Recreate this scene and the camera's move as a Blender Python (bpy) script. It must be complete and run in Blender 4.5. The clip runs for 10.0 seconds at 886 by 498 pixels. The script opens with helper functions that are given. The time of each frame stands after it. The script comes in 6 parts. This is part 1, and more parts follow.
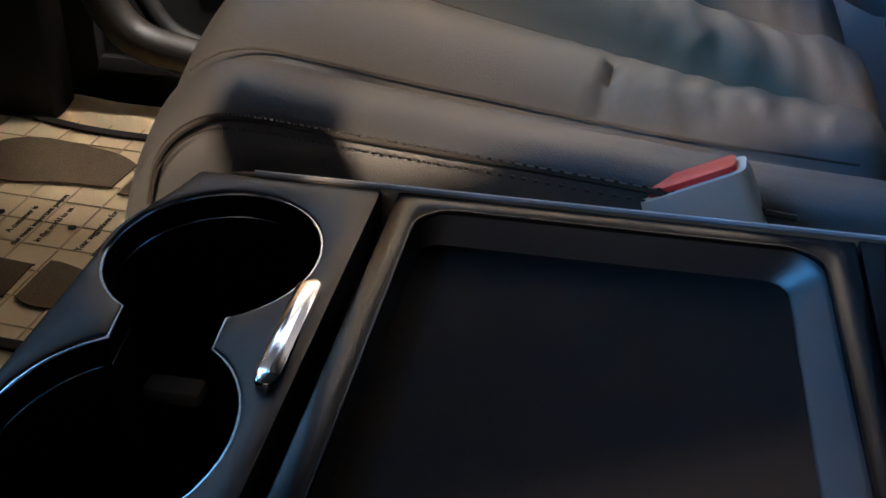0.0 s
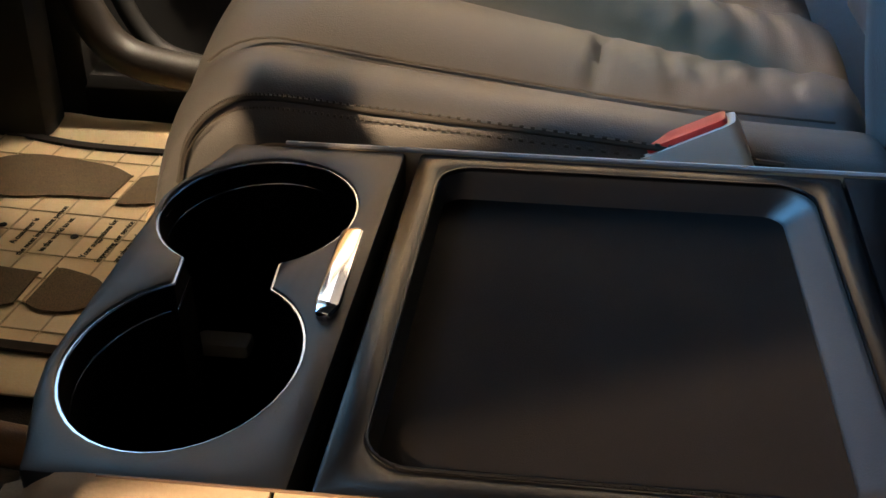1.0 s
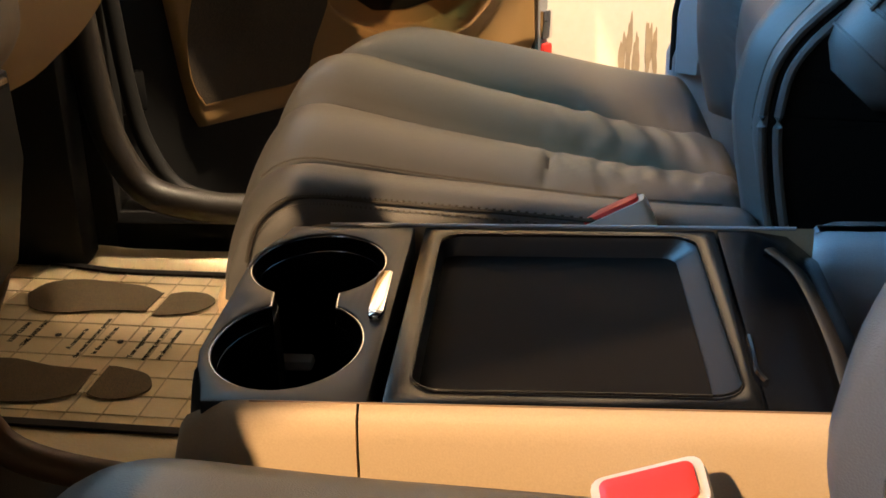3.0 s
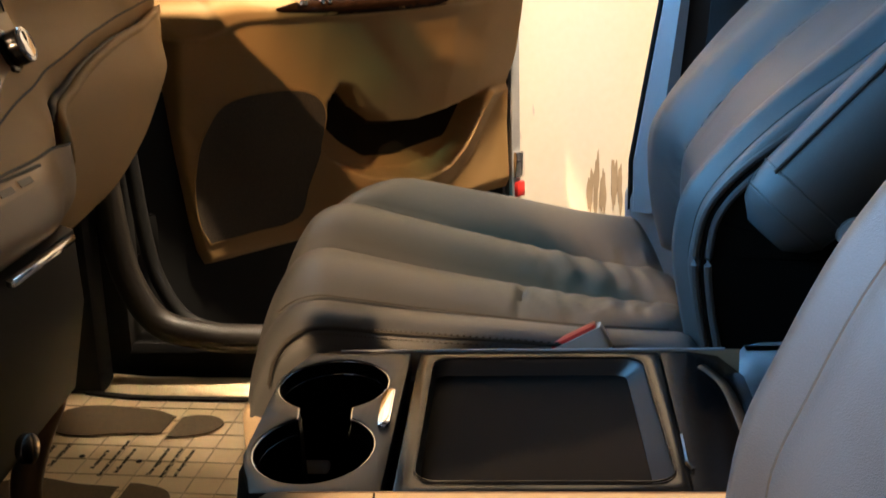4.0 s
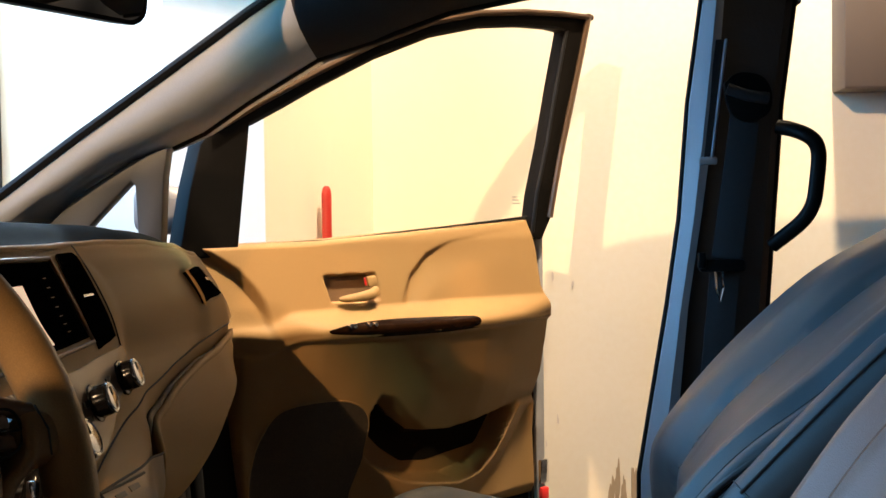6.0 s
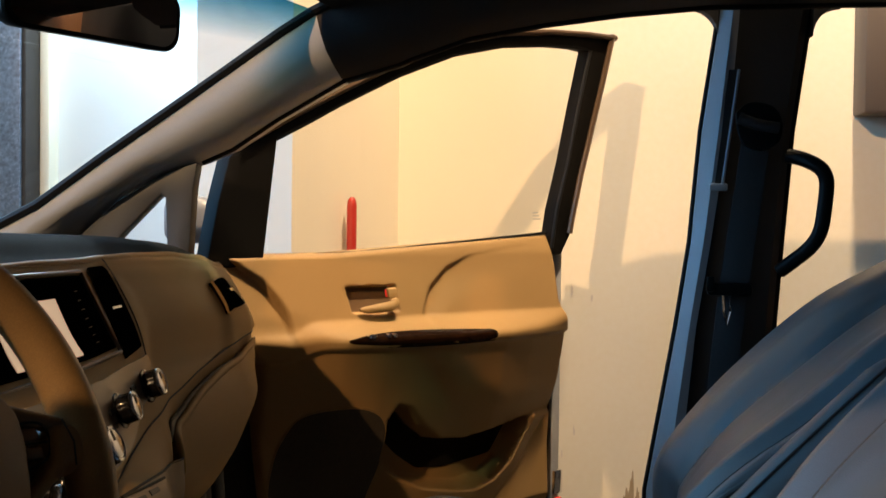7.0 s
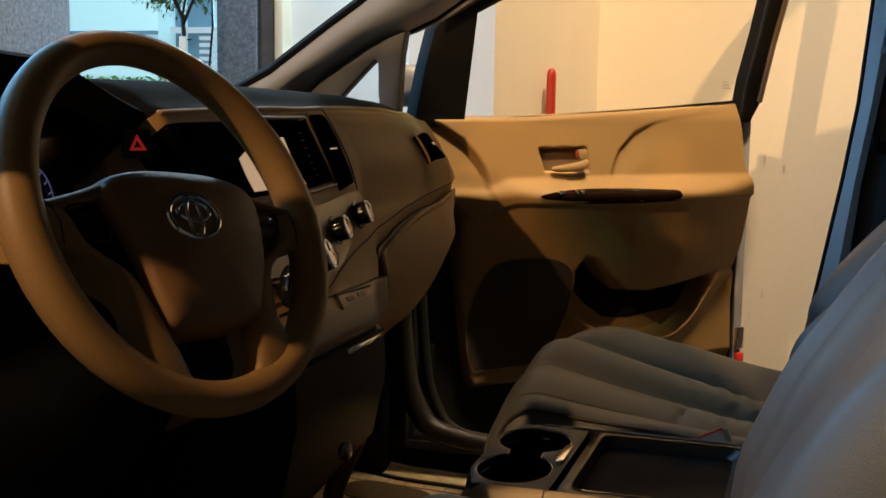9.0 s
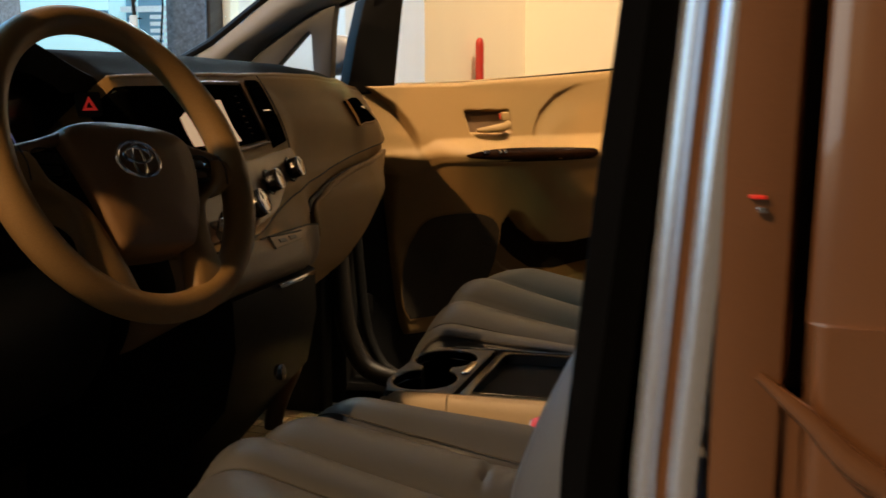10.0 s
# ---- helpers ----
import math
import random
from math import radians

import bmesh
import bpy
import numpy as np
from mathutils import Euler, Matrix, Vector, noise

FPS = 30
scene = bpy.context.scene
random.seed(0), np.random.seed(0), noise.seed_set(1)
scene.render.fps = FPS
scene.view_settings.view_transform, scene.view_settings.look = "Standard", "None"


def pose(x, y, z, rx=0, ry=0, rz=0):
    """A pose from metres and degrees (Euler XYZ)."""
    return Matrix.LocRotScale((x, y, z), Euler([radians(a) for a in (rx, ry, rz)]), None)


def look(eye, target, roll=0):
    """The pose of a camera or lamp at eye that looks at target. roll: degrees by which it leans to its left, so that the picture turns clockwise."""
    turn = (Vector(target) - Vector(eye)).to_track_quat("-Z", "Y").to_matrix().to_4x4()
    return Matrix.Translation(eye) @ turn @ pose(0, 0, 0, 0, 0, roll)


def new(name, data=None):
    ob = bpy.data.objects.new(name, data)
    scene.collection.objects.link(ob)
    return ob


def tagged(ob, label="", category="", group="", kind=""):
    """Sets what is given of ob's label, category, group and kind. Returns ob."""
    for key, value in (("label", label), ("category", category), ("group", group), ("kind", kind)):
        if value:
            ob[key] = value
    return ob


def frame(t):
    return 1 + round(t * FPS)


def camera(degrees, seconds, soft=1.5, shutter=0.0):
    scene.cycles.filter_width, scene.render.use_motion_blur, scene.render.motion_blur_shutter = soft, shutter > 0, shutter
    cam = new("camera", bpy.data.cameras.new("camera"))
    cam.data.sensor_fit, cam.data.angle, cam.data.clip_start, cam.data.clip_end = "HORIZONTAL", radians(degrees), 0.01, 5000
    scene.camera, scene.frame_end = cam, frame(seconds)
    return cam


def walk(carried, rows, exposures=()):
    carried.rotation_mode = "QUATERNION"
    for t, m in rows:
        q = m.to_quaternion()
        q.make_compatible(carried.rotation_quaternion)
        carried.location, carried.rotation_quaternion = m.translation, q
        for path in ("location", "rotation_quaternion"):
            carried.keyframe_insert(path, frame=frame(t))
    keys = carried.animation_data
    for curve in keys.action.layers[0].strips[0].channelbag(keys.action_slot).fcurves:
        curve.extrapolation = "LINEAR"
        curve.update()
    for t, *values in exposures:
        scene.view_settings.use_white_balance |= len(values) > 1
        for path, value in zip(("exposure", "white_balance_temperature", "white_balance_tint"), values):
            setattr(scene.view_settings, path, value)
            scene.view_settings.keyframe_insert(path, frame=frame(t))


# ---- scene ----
cam = camera(42.1, 10.0, shutter=0.3)
PATH = [
    (0, (0.091, -0.314, 0.999), (-0.171, 1.377, -0.037), 1.8),
    (0.5, (0.08, -0.341, 0.99), (-0.135, 1.365, -0.031), 1.2),
    (1, (0.073, -0.37, 0.993), (-0.134, 1.351, -0.006), 0.2),
    (1.5, (0.069, -0.405, 1.002), (-0.128, 1.341, 0.047), -0.1),
    (2, (0.071, -0.456, 1.013), (-0.119, 1.318, 0.109), -0.6),
    (3.5, (0.08, -0.68, 1.075), (-0.061, 1.196, 0.395), -1.6),
    (4, (0.081, -0.76, 1.106), (-0.042, 1.156, 0.545), -1.7),
    (4.2, (0.076, -0.805, 1.108), (-0.043, 1.133, 0.625), -1.2),
    (4.5, (0.078, -0.848, 1.128), (-0.047, 1.107, 0.723), -0.8),
    (4.8, (0.089, -0.893, 1.142), (-0.053, 1.077, 0.824), -1.0),
    (5, (0.094, -0.922, 1.151), (-0.056, 1.055, 0.891), -1.0),
    (5.5, (0.1, -0.964, 1.168), (-0.069, 1.025, 1.037), -1.1),
    (6.8, (0.12, -1.026, 1.191), (-0.091, 0.962, 1.162), 0.5),
    (7, (0.132, -1.043, 1.199), (-0.1, 0.942, 1.145), 0.7),
    (7.5, (0.161, -1.083, 1.198), (-0.16, 0.887, 1.083), 1.1),
    (8, (0.184, -1.136, 1.183), (-0.247, 0.811, 1.02), 1.2),
    (8.5, (0.217, -1.197, 1.169), (-0.323, 0.717, 0.961), 0.7),
    (9, (0.238, -1.248, 1.159), (-0.364, 0.642, 0.904), 0.9),
    (9.5, (0.269, -1.31, 1.155), (-0.341, 0.571, 0.857), 1.1),
    (10, (0.352, -1.426, 1.142), (-0.181, 0.479, 0.846), -0.1),
]
EXPO = [(0.0, 0.60, 5050, 10), (0.5, 0.80, 5500, 10), (1.0, 0.98, 6100, 10), (2.0, 0.97, 7000, 10), (3.5, 0.66, 6450, 10), (4.5, 0.43, 6300, 10), (5.0, 0.20, 6200, 10), (5.7, 0.0, 6300, 10),
        (7.0, -0.75, 6750, 10), (8.0, -1.18, 7000, 10), (10.0, -0.82, 7300, 10)]

walk(cam, [(t, look(eye, target, roll)) for t, eye, target, roll in PATH], EXPO)

# ---- world, daylight, lamps ----
world = bpy.data.worlds.new("world")
scene.world = world
world.use_nodes = True
wn = world.node_tree
sky = wn.nodes.new("ShaderNodeTexSky")
sky.sky_type, sky.sun_disc = "NISHITA", False
sky.sun_elevation, sky.sun_rotation = radians(45), radians(200)
wn.links.new(sky.outputs[0], wn.nodes["Background"].inputs[0])
wn.nodes["Background"].inputs[1].default_value = 0.05


def lamp(name, kind, power, colour, m, size=0.3, size_y=None):
    data = bpy.data.lights.new(name, kind)
    data.energy, data.color = power, colour
    if kind == "AREA":
        data.size = size
        if size_y:
            data.shape, data.size_y = "RECTANGLE", size_y
    elif kind == "POINT":
        data.shadow_soft_size = size
    ob = new(name, data)
    ob.matrix_world = m
    return ob


BLUE = (0.07, 0.44, 1.0)
# daylight through the open shop front ahead of the car
lamp("window_daylight", "AREA", 142, BLUE, look((-2.6, 0.45, 2.15), (0.2, 0.3, 1.0)), 2.8, 1.6)
# workshop ceiling lamps placed by their shadows; windscreen and open doors let them in
lamp("overhead_light", "POINT", 1600, (1.0, 0.64, 0.34), pose(-1.82, -3.99, 3.99), 0.05)
lamp("overhead_light", "POINT", 2250, (1.0, 0.77, 0.52), pose(0.72, 0.77, 4.95), 0.12)
# helper light without a known lamp, brightens the paper mat
lamp("overhead_light", "POINT", 170, (1.0, 0.77, 0.52), pose(0.40, 1.40, 4.20), 0.15)
# bluish helper light without a known lamp, brightens the white wall
lamp("overhead_light", "POINT", 220, (0.62, 0.84, 1.0), pose(-1.6, 3.9, 2.75), 0.10)
# added area light over the street in place of open sky, brightens the tree
lamp("street_daylight", "AREA", 1300, (0.75, 0.9, 1.0), look((-8.0, 13.0, 8.5), (-8.0, 13.2, 0.0)), 5.0, 3.0)

# ---- materials ----


def material(name, colour, rough=0.5, metal=0.0, grain=0.0, grain_size=200.0, stain=0.12, stain_size=6.0, bump=0.0,
             coat=0.0, spec=0.5, voronoi=False, emit=0.0):
    m = bpy.data.materials.new(name)
    m.use_nodes = True
    nt = m.node_tree
    b = nt.nodes["Principled BSDF"]
    b.inputs["Roughness"].default_value = rough
    b.inputs["Metallic"].default_value = metal
    b.inputs["Coat Weight"].default_value = coat
    b.inputs["Specular IOR Level"].default_value = spec
    co = nt.nodes.new("ShaderNodeTexCoord")
    big = nt.nodes.new("ShaderNodeTexNoise")
    big.inputs["Scale"].default_value, big.inputs["Detail"].default_value = stain_size, 5
    nt.links.new(co.outputs["Object"], big.inputs["Vector"])
    fine = nt.nodes.new("ShaderNodeTexVoronoi" if voronoi else "ShaderNodeTexNoise")
    fine.inputs["Scale"].default_value = grain_size
    nt.links.new(co.outputs["Object"], fine.inputs["Vector"])
    mix = nt.nodes.new("ShaderNodeMix")
    mix.data_type = "RGBA"
    dark = tuple(c * (1 - stain) for c in colour)
    light = tuple(min(1, c * (1 + stain)) for c in colour)
    mix.inputs[6].default_value, mix.inputs[7].default_value = (*dark, 1), (*light, 1)
    nt.links.new(big.outputs[0], mix.inputs[0])
    out = mix.outputs[2]
    if grain:
        mul = nt.nodes.new("ShaderNodeMix")
        mul.data_type, mul.blend_type = "RGBA", "OVERLAY"
        mul.inputs[0].default_value = grain
        nt.links.new(out, mul.inputs[6])
        nt.links.new(fine.outputs[0], mul.inputs[7])
        out = mul.outputs[2]
    nt.links.new(out, b.inputs["Base Color"])
    rr = nt.nodes.new("ShaderNodeMapRange")
    rr.inputs[3].default_value, rr.inputs[4].default_value = rough * 0.85, min(1, rough * 1.15)
    nt.links.new(big.outputs[0], rr.inputs[0])
    nt.links.new(rr.outputs[0], b.inputs["Roughness"])
    if bump:
        bp = nt.nodes.new("ShaderNodeBump")
        bp.inputs["Strength"].default_value, bp.inputs["Distance"].default_value = bump, 0.001
        nt.links.new(fine.outputs[0], bp.inputs["Height"])
        nt.links.new(bp.outputs[0], b.inputs["Normal"])
    if emit:
        b.inputs["Emission Color"].default_value = (*colour, 1)
        b.inputs["Emission Strength"].default_value = emit
    return m


def glass(name, tint=(1, 1, 1), rough=0.0):
    m = bpy.data.materials.new(name)
    m.use_nodes = True
    nt = m.node_tree
    nt.nodes.remove(nt.nodes["Principled BSDF"])
    tr, gl, mx = (nt.nodes.new(k) for k in ("ShaderNodeBsdfTransparent", "ShaderNodeBsdfGlossy", "ShaderNodeMixShader"))
    tr.inputs[0].default_value = (*tint, 1)
    gl.inputs["Roughness"].default_value = rough
    mx.inputs[0].default_value = 0.03
    nt.links.new(tr.outputs[0], mx.inputs[1])
    nt.links.new(gl.outputs[0], mx.inputs[2])
    nt.links.new(mx.outputs[0], nt.nodes["Material Output"].inputs[0])
    return m


LEATHER = material("grey_leather", (0.070, 0.071, 0.072), 0.46, grain=0.10, grain_size=1100, stain=0.10, stain_size=9, bump=0.16, voronoi=True)
STITCH = material("dark_stitch", (0.05, 0.046, 0.04), 0.8)
SEAM = material("seam_shadow_cloth", (0.045, 0.042, 0.038), 0.8)
BEIGE = material("beige_plastic", (0.32, 0.188, 0.070), 0.60, grain=0.12, grain_size=900, stain=0.05, bump=0.25, spec=0.3)
BEIGE_LIGHT = material("pale_beige_plastic", (0.44, 0.34, 0.22), 0.5, grain=0.1, grain_size=900, stain=0.05, bump=0.2)
CLIMATE = material("red_brown_panel", (0.105, 0.055, 0.027), 0.35, grain=0.15, grain_size=700, stain=0.15, stain_size=18, bump=0.1)
MIRRORGREY = material("grey_mirror_housing", (0.20, 0.20, 0.21), 0.4, stain=0.1)
TAUPE = material("taupe_plastic", (0.150, 0.085, 0.040), 0.45, grain=0.1, grain_size=900, stain=0.06, bump=0.2)
SILLTRIM = material("dark_brown_trim", (0.010, 0.007, 0.0045), 0.5, grain=0.1, grain_size=900, stain=0.1, bump=0.2)
CHARCOAL = material("charcoal_plastic", (0.012, 0.012, 0.013), 0.55, grain=0.15, grain_size=800, bump=0.35, spec=0.15)
COVER = material("brown_cover_plastic", (0.190, 0.100, 0.040), 0.5, grain=0.12, grain_size=900, stain=0.07, bump=0.22)
RIML = material("beige_rim_leather", (0.245, 0.145, 0.058), 0.42, grain=0.12, grain_size=900, stain=0.10, stain_size=14, bump=0.14, voronoi=True, spec=0.3)
CONSOLE = material("satin_dark_plastic", (0.004, 0.0043, 0.005), 0.22, grain=0.1, grain_size=1200, stain=0.1, bump=0.05, spec=0.16)
CUPPANEL = material("cup_panel_satin", (0.003, 0.0033, 0.004), 0.46, grain=0.1, grain_size=1200, stain=0.1, bump=0.05, spec=0.5)
TRAYWALL = material("tray_wall_satin", (0.005, 0.0048, 0.005), 0.42, grain=0.1, grain_size=1200, stain=0.1, bump=0.06, spec=0.75)
SIDESHADE = material("black_seat_side_shade", (0.006, 0.0055, 0.005), 0.9, grain=0.3, grain_size=900, bump=0.5, spec=0.05)
TRAY = material("tray_rubber", (0.0105, 0.0095, 0.009), 0.7, grain=0.3, grain_size=1500, stain=0.25, stain_size=14, bump=0.2, spec=0.05)
BLACK = material("black_plastic", (0.006, 0.006, 0.006), 0.45, spec=0.1)
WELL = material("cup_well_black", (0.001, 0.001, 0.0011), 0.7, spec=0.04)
BEZEL = material("screen_bezel_black", (0.003, 0.003, 0.003), 0.6, spec=0.0)
PADTOP = material("charcoal_soft_pad", (0.0085, 0.0085, 0.009), 0.8, grain=0.15, grain_size=800, bump=0.35, spec=0.03)
GLOSS = material("gloss_black", (0.006, 0.0055, 0.0055), 0.16, spec=0.22)
CHROME = material("chrome", (0.82, 0.82, 0.84), 0.10, 1.0, stain=0.03)
RUBBER = material("black_rubber", (0.006, 0.006, 0.006), 0.6, spec=0.2)
DCHROME = material("dark_chrome", (0.38, 0.39, 0.42), 0.16, 1.0, stain=0.03)
PIPERED = material("pipe_red_paint", (0.38, 0.02, 0.012), 0.45, stain=0.15, stain_size=20)
RED = material("red_plastic", (0.72, 0.035, 0.03), 0.4, stain=0.08)
# glow added to brighten the hazard triangle
HAZARD = material("hazard_red_glow", (0.72, 0.035, 0.03), 0.4, emit=0.45)
BUCKLE = material("buckle_grey", (0.50, 0.46, 0.42), 0.45, stain=0.05)
CARPET = material("dark_carpet", (0.02, 0.016, 0.012), 0.95, grain=0.6, grain_size=600, stain=0.3, bump=1.0)
GREYTRIM = material("grey_trim", (0.34, 0.35, 0.37), 0.5, grain=0.1, grain_size=900, bump=0.2)
PILLAR = material("pillar_trim", (0.50, 0.54, 0.58), 0.36, grain=0.15, grain_size=900, bump=0.25)
QFRAME = material("quarter_window_trim", (0.045, 0.05, 0.056), 0.5, grain=0.15, grain_size=900, bump=0.25)
LINING = material("roof_lining", (0.045, 0.04, 0.036), 0.95, grain=0.4, grain_size=700, bump=0.6)
DARKTRIM = material("dark_pillar_trim", (0.018, 0.018, 0.02), 0.6, bump=0.2)
WEB = material("belt_webbing", (0.03, 0.03, 0.032), 0.8, grain=0.5, grain_size=900, bump=0.5)
PAINT = material("bronze_paint", (0.27, 0.125, 0.06), 0.18, 0.6, grain=0.25, grain_size=2500, stain=0.08, coat=1.0)
# bluish-white reflection on the pillar flanges, put into their colour
JAMB_SHEEN = material("jamb_flange_sheen", (0.62, 0.66, 0.74), 0.22, 0.75, stain=0.06, coat=0.6)
FRAMEBLK = material("frame_satin_black", (0.007, 0.006, 0.005), 0.6, spec=0.06)
FRAMEBRN = material("frame_brown", (0.10, 0.06, 0.035), 0.3, 0.3, coat=0.5)
# colour of the shade inside the door pocket
POCKETM = material("dark_pocket_shade", (0.014, 0.010, 0.006), 0.85, grain=0.3, grain_size=800, bump=0.4, spec=0.1)
SPEAKER = material("speaker_grille", (0.05, 0.035, 0.02), 0.8, grain=0.7, grain_size=700, bump=0.9, voronoi=True)
WALLM = material("cream_wall", (0.80, 0.72, 0.57), 0.85, grain=0.10, grain_size=60, stain=0.11, stain_size=1.4, bump=0.15)
WALLW = material("white_wall", (0.72, 0.76, 0.78), 0.85, grain=0.08, grain_size=60, stain=0.06, stain_size=1.2, bump=0.15)
# for walls out of view, dark so less light bounces into the cabin
WALLD = material("dark_wall", (0.038, 0.035, 0.033), 0.85, grain=0.2, grain_size=60, stain=0.15, stain_size=1.4, bump=0.2)
PATCH = material("pale_wall_patch", (0.66, 0.58, 0.50), 0.85, stain=0.1, stain_size=5)
STAINM = material("brown_wall_stain", (0.40, 0.30, 0.19), 0.9, stain=0.4, stain_size=30)
# floor out of view, darkened so less light bounces up
CONCRETE = material("dark_concrete", (0.024, 0.023, 0.022), 0.8, grain=0.3, grain_size=80, stain=0.2, stain_size=1.5, bump=0.4)
# ceiling out of view, dark for the same reason as the walls
CEIL = material("ceiling_paint", (0.05, 0.047, 0.045), 0.9, stain=0.05)
GRANITE = material("grey_granite", (0.115, 0.150, 0.20), 0.35, grain=0.95, grain_size=70, stain=0.35, stain_size=30)
MIRROR = material("mirror_glass", (0.9, 0.9, 0.9), 0.01, 1.0, stain=0.01)
PAPER = material("kraft_paper", (0.92, 0.74, 0.46), 0.8, grain=0.2, grain_size=300, stain=0.08, stain_size=12, bump=0.3)
GAUGELIT = material("lit_gauge_marks", (0.32, 0.38, 0.85), 0.5, emit=0.22)
INK = material("mat_ink", (0.022, 0.018, 0.014), 0.8)
PRINT = material("speckled_print", (0.155, 0.112, 0.062), 0.85, grain=1.0, grain_size=900, stain=0.2, stain_size=40)
GRIDINK = material("pale_grid_ink", (0.66, 0.51, 0.30), 0.85)
# brightness of the display put in as glow
SCREEN = material("screen_glow", (0.74, 0.50, 0.34), 0.35, stain=0.05, emit=1.0)
WOOD = material("dark_gloss_wood", (0.012, 0.0045, 0.0018), 0.10, grain=0.6, grain_size=60, spec=0.12)
CLEAR = glass("clear_glass")
PRIVACY = glass("privacy_glass", (0.06, 0.06, 0.065))
TINT = glass("blue_tinted_glass", (1, 1, 1))
tnt = TINT.node_tree
tco, tsp, trp = (tnt.nodes.new(k) for k in ("ShaderNodeTexCoord", "ShaderNodeSeparateXYZ", "ShaderNodeValToRGB"))
tnt.links.new(tco.outputs["Generated"], tsp.inputs[0])
tnt.links.new(tsp.outputs[2], trp.inputs[0])
trp.color_ramp.elements[0].position, trp.color_ramp.elements[0].color = 0.42, (1, 1, 1, 1)
trp.color_ramp.elements[1].position, trp.color_ramp.elements[1].color = 0.82, (0.09, 0.40, 0.56, 1)
tnt.links.new(trp.outputs[0], tnt.nodes["Transparent BSDF"].inputs[0])
LEAF = material("leaves", (0.16, 0.36, 0.12), 0.4, stain=0.6, stain_size=4)
ASPHALT = material("street_asphalt", (0.05, 0.05, 0.052), 0.85, grain=0.5, grain_size=70, stain=0.2, stain_size=0.6, bump=0.5)
BARK = material("bark", (0.09, 0.085, 0.08), 0.9, grain=0.4, grain_size=60)
# street surfaces glow a little in place of daylight falling on them
FACADE = material("pale_facade_glow", (0.42, 0.74, 0.85), 0.7, stain=0.08, emit=1.05)
FACADE_DARK = material("dark_facade_glow", (0.10, 0.24, 0.36), 0.3, stain=0.3, stain_size=1.2, emit=0.45)
CARWHITE = material("white_street_glow", (0.85, 0.86, 0.84), 0.3, coat=0.5, emit=0.9)
CARYELLOW = material("yellow_car_glow", (0.80, 0.62, 0.10), 0.3, coat=0.5, emit=0.5)
LOUVRE = material("louvre_glow", (0.42, 0.52, 0.60), 0.5, emit=0.8)
SKYGLOW = material("daylight_backdrop", (0.50, 0.78, 1.0), 0.9, stain=0.05, emit=2.8)

# ---- mesh helpers ----
V = Vector


def part(name, bm, mat, parent=None, label="", angle=40):
    """One mesh object under a thing, a part, or at top level."""
    bmesh.ops.recalc_face_normals(bm, faces=bm.faces[:])
    me = bpy.data.meshes.new(name)
    bm.to_mesh(me)
    bm.free()
    me.materials.append(mat)
    me.polygons.foreach_set("use_smooth", [True] * len(me.polygons))
    me.set_sharp_from_angle(angle=radians(angle))
    ob = new(name, me)
    ob.parent = parent
    if label:
        ob["label"] = label
    return ob


def thing(name, label, category, m=None, group="", kind=""):
    ob = new(name)
    ob.empty_display_size = 0.05
    if m is not None:
        ob.matrix_world = m
    return tagged(ob, label, category, group, kind)


def put(bm, m):
    bmesh.ops.transform(bm, matrix=m, verts=bm.verts[:])
    return bm


def bev(bm, w, seg=2, angle=30):
    es = [e for e in bm.edges if len(e.link_faces) == 2 and e.calc_face_angle(0) > radians(angle)]
    if es and w > 0:
        bmesh.ops.bevel(bm, geom=es, offset=w, segments=seg, profile=0.5, affect="EDGES", clamp_overlap=True)
    return bm


def box(x0, x1, y0, y1, z0, z1, w=0.0, seg=2):
    bm = bmesh.new()
    bmesh.ops.create_cube(bm, size=1)
    put(bm, pose((x0 + x1) / 2, (y0 + y1) / 2, (z0 + z1) / 2) @ Matrix.Diagonal((x1 - x0, y1 - y0, z1 - z0, 1)))
    return bev(bm, w, seg)


def loft(rings, caps=True, closed=True):
    bm = bmesh.new()
    rows = [[bm.verts.new(p) for p in r] for r in rings]
    n = len(rows[0])
    for a, b in zip(rows, rows[1:]):
        for i in range(n if closed else n - 1):
            j = (i + 1) % n
            bm.faces.new((a[i], a[j], b[j], b[i]))
    if caps:
        bm.faces.new(rows[0])
        bm.faces.new(rows[-1])
    return bm


def smooth_path(pts, n):
    """n points along a Catmull-Rom curve through pts."""
    pts = [V(p) for p in pts]
    ext = [pts[0] * 2 - pts[1], *pts, pts[-1] * 2 - pts[-2]]
    out = []
    for k in range(n):
        s = k / (n - 1) * (len(pts) - 1)
        i = min(int(s), len(pts) - 2)
        f = s - i
        a, b, c, d = ext[i:i + 4]
        out.append(0.5 * (2 * b + (c - a) * f + (2 * a - 5 * b + 4 * c - d) * f * f + (3 * b - a - 3 * c + d) * f ** 3))
    return out


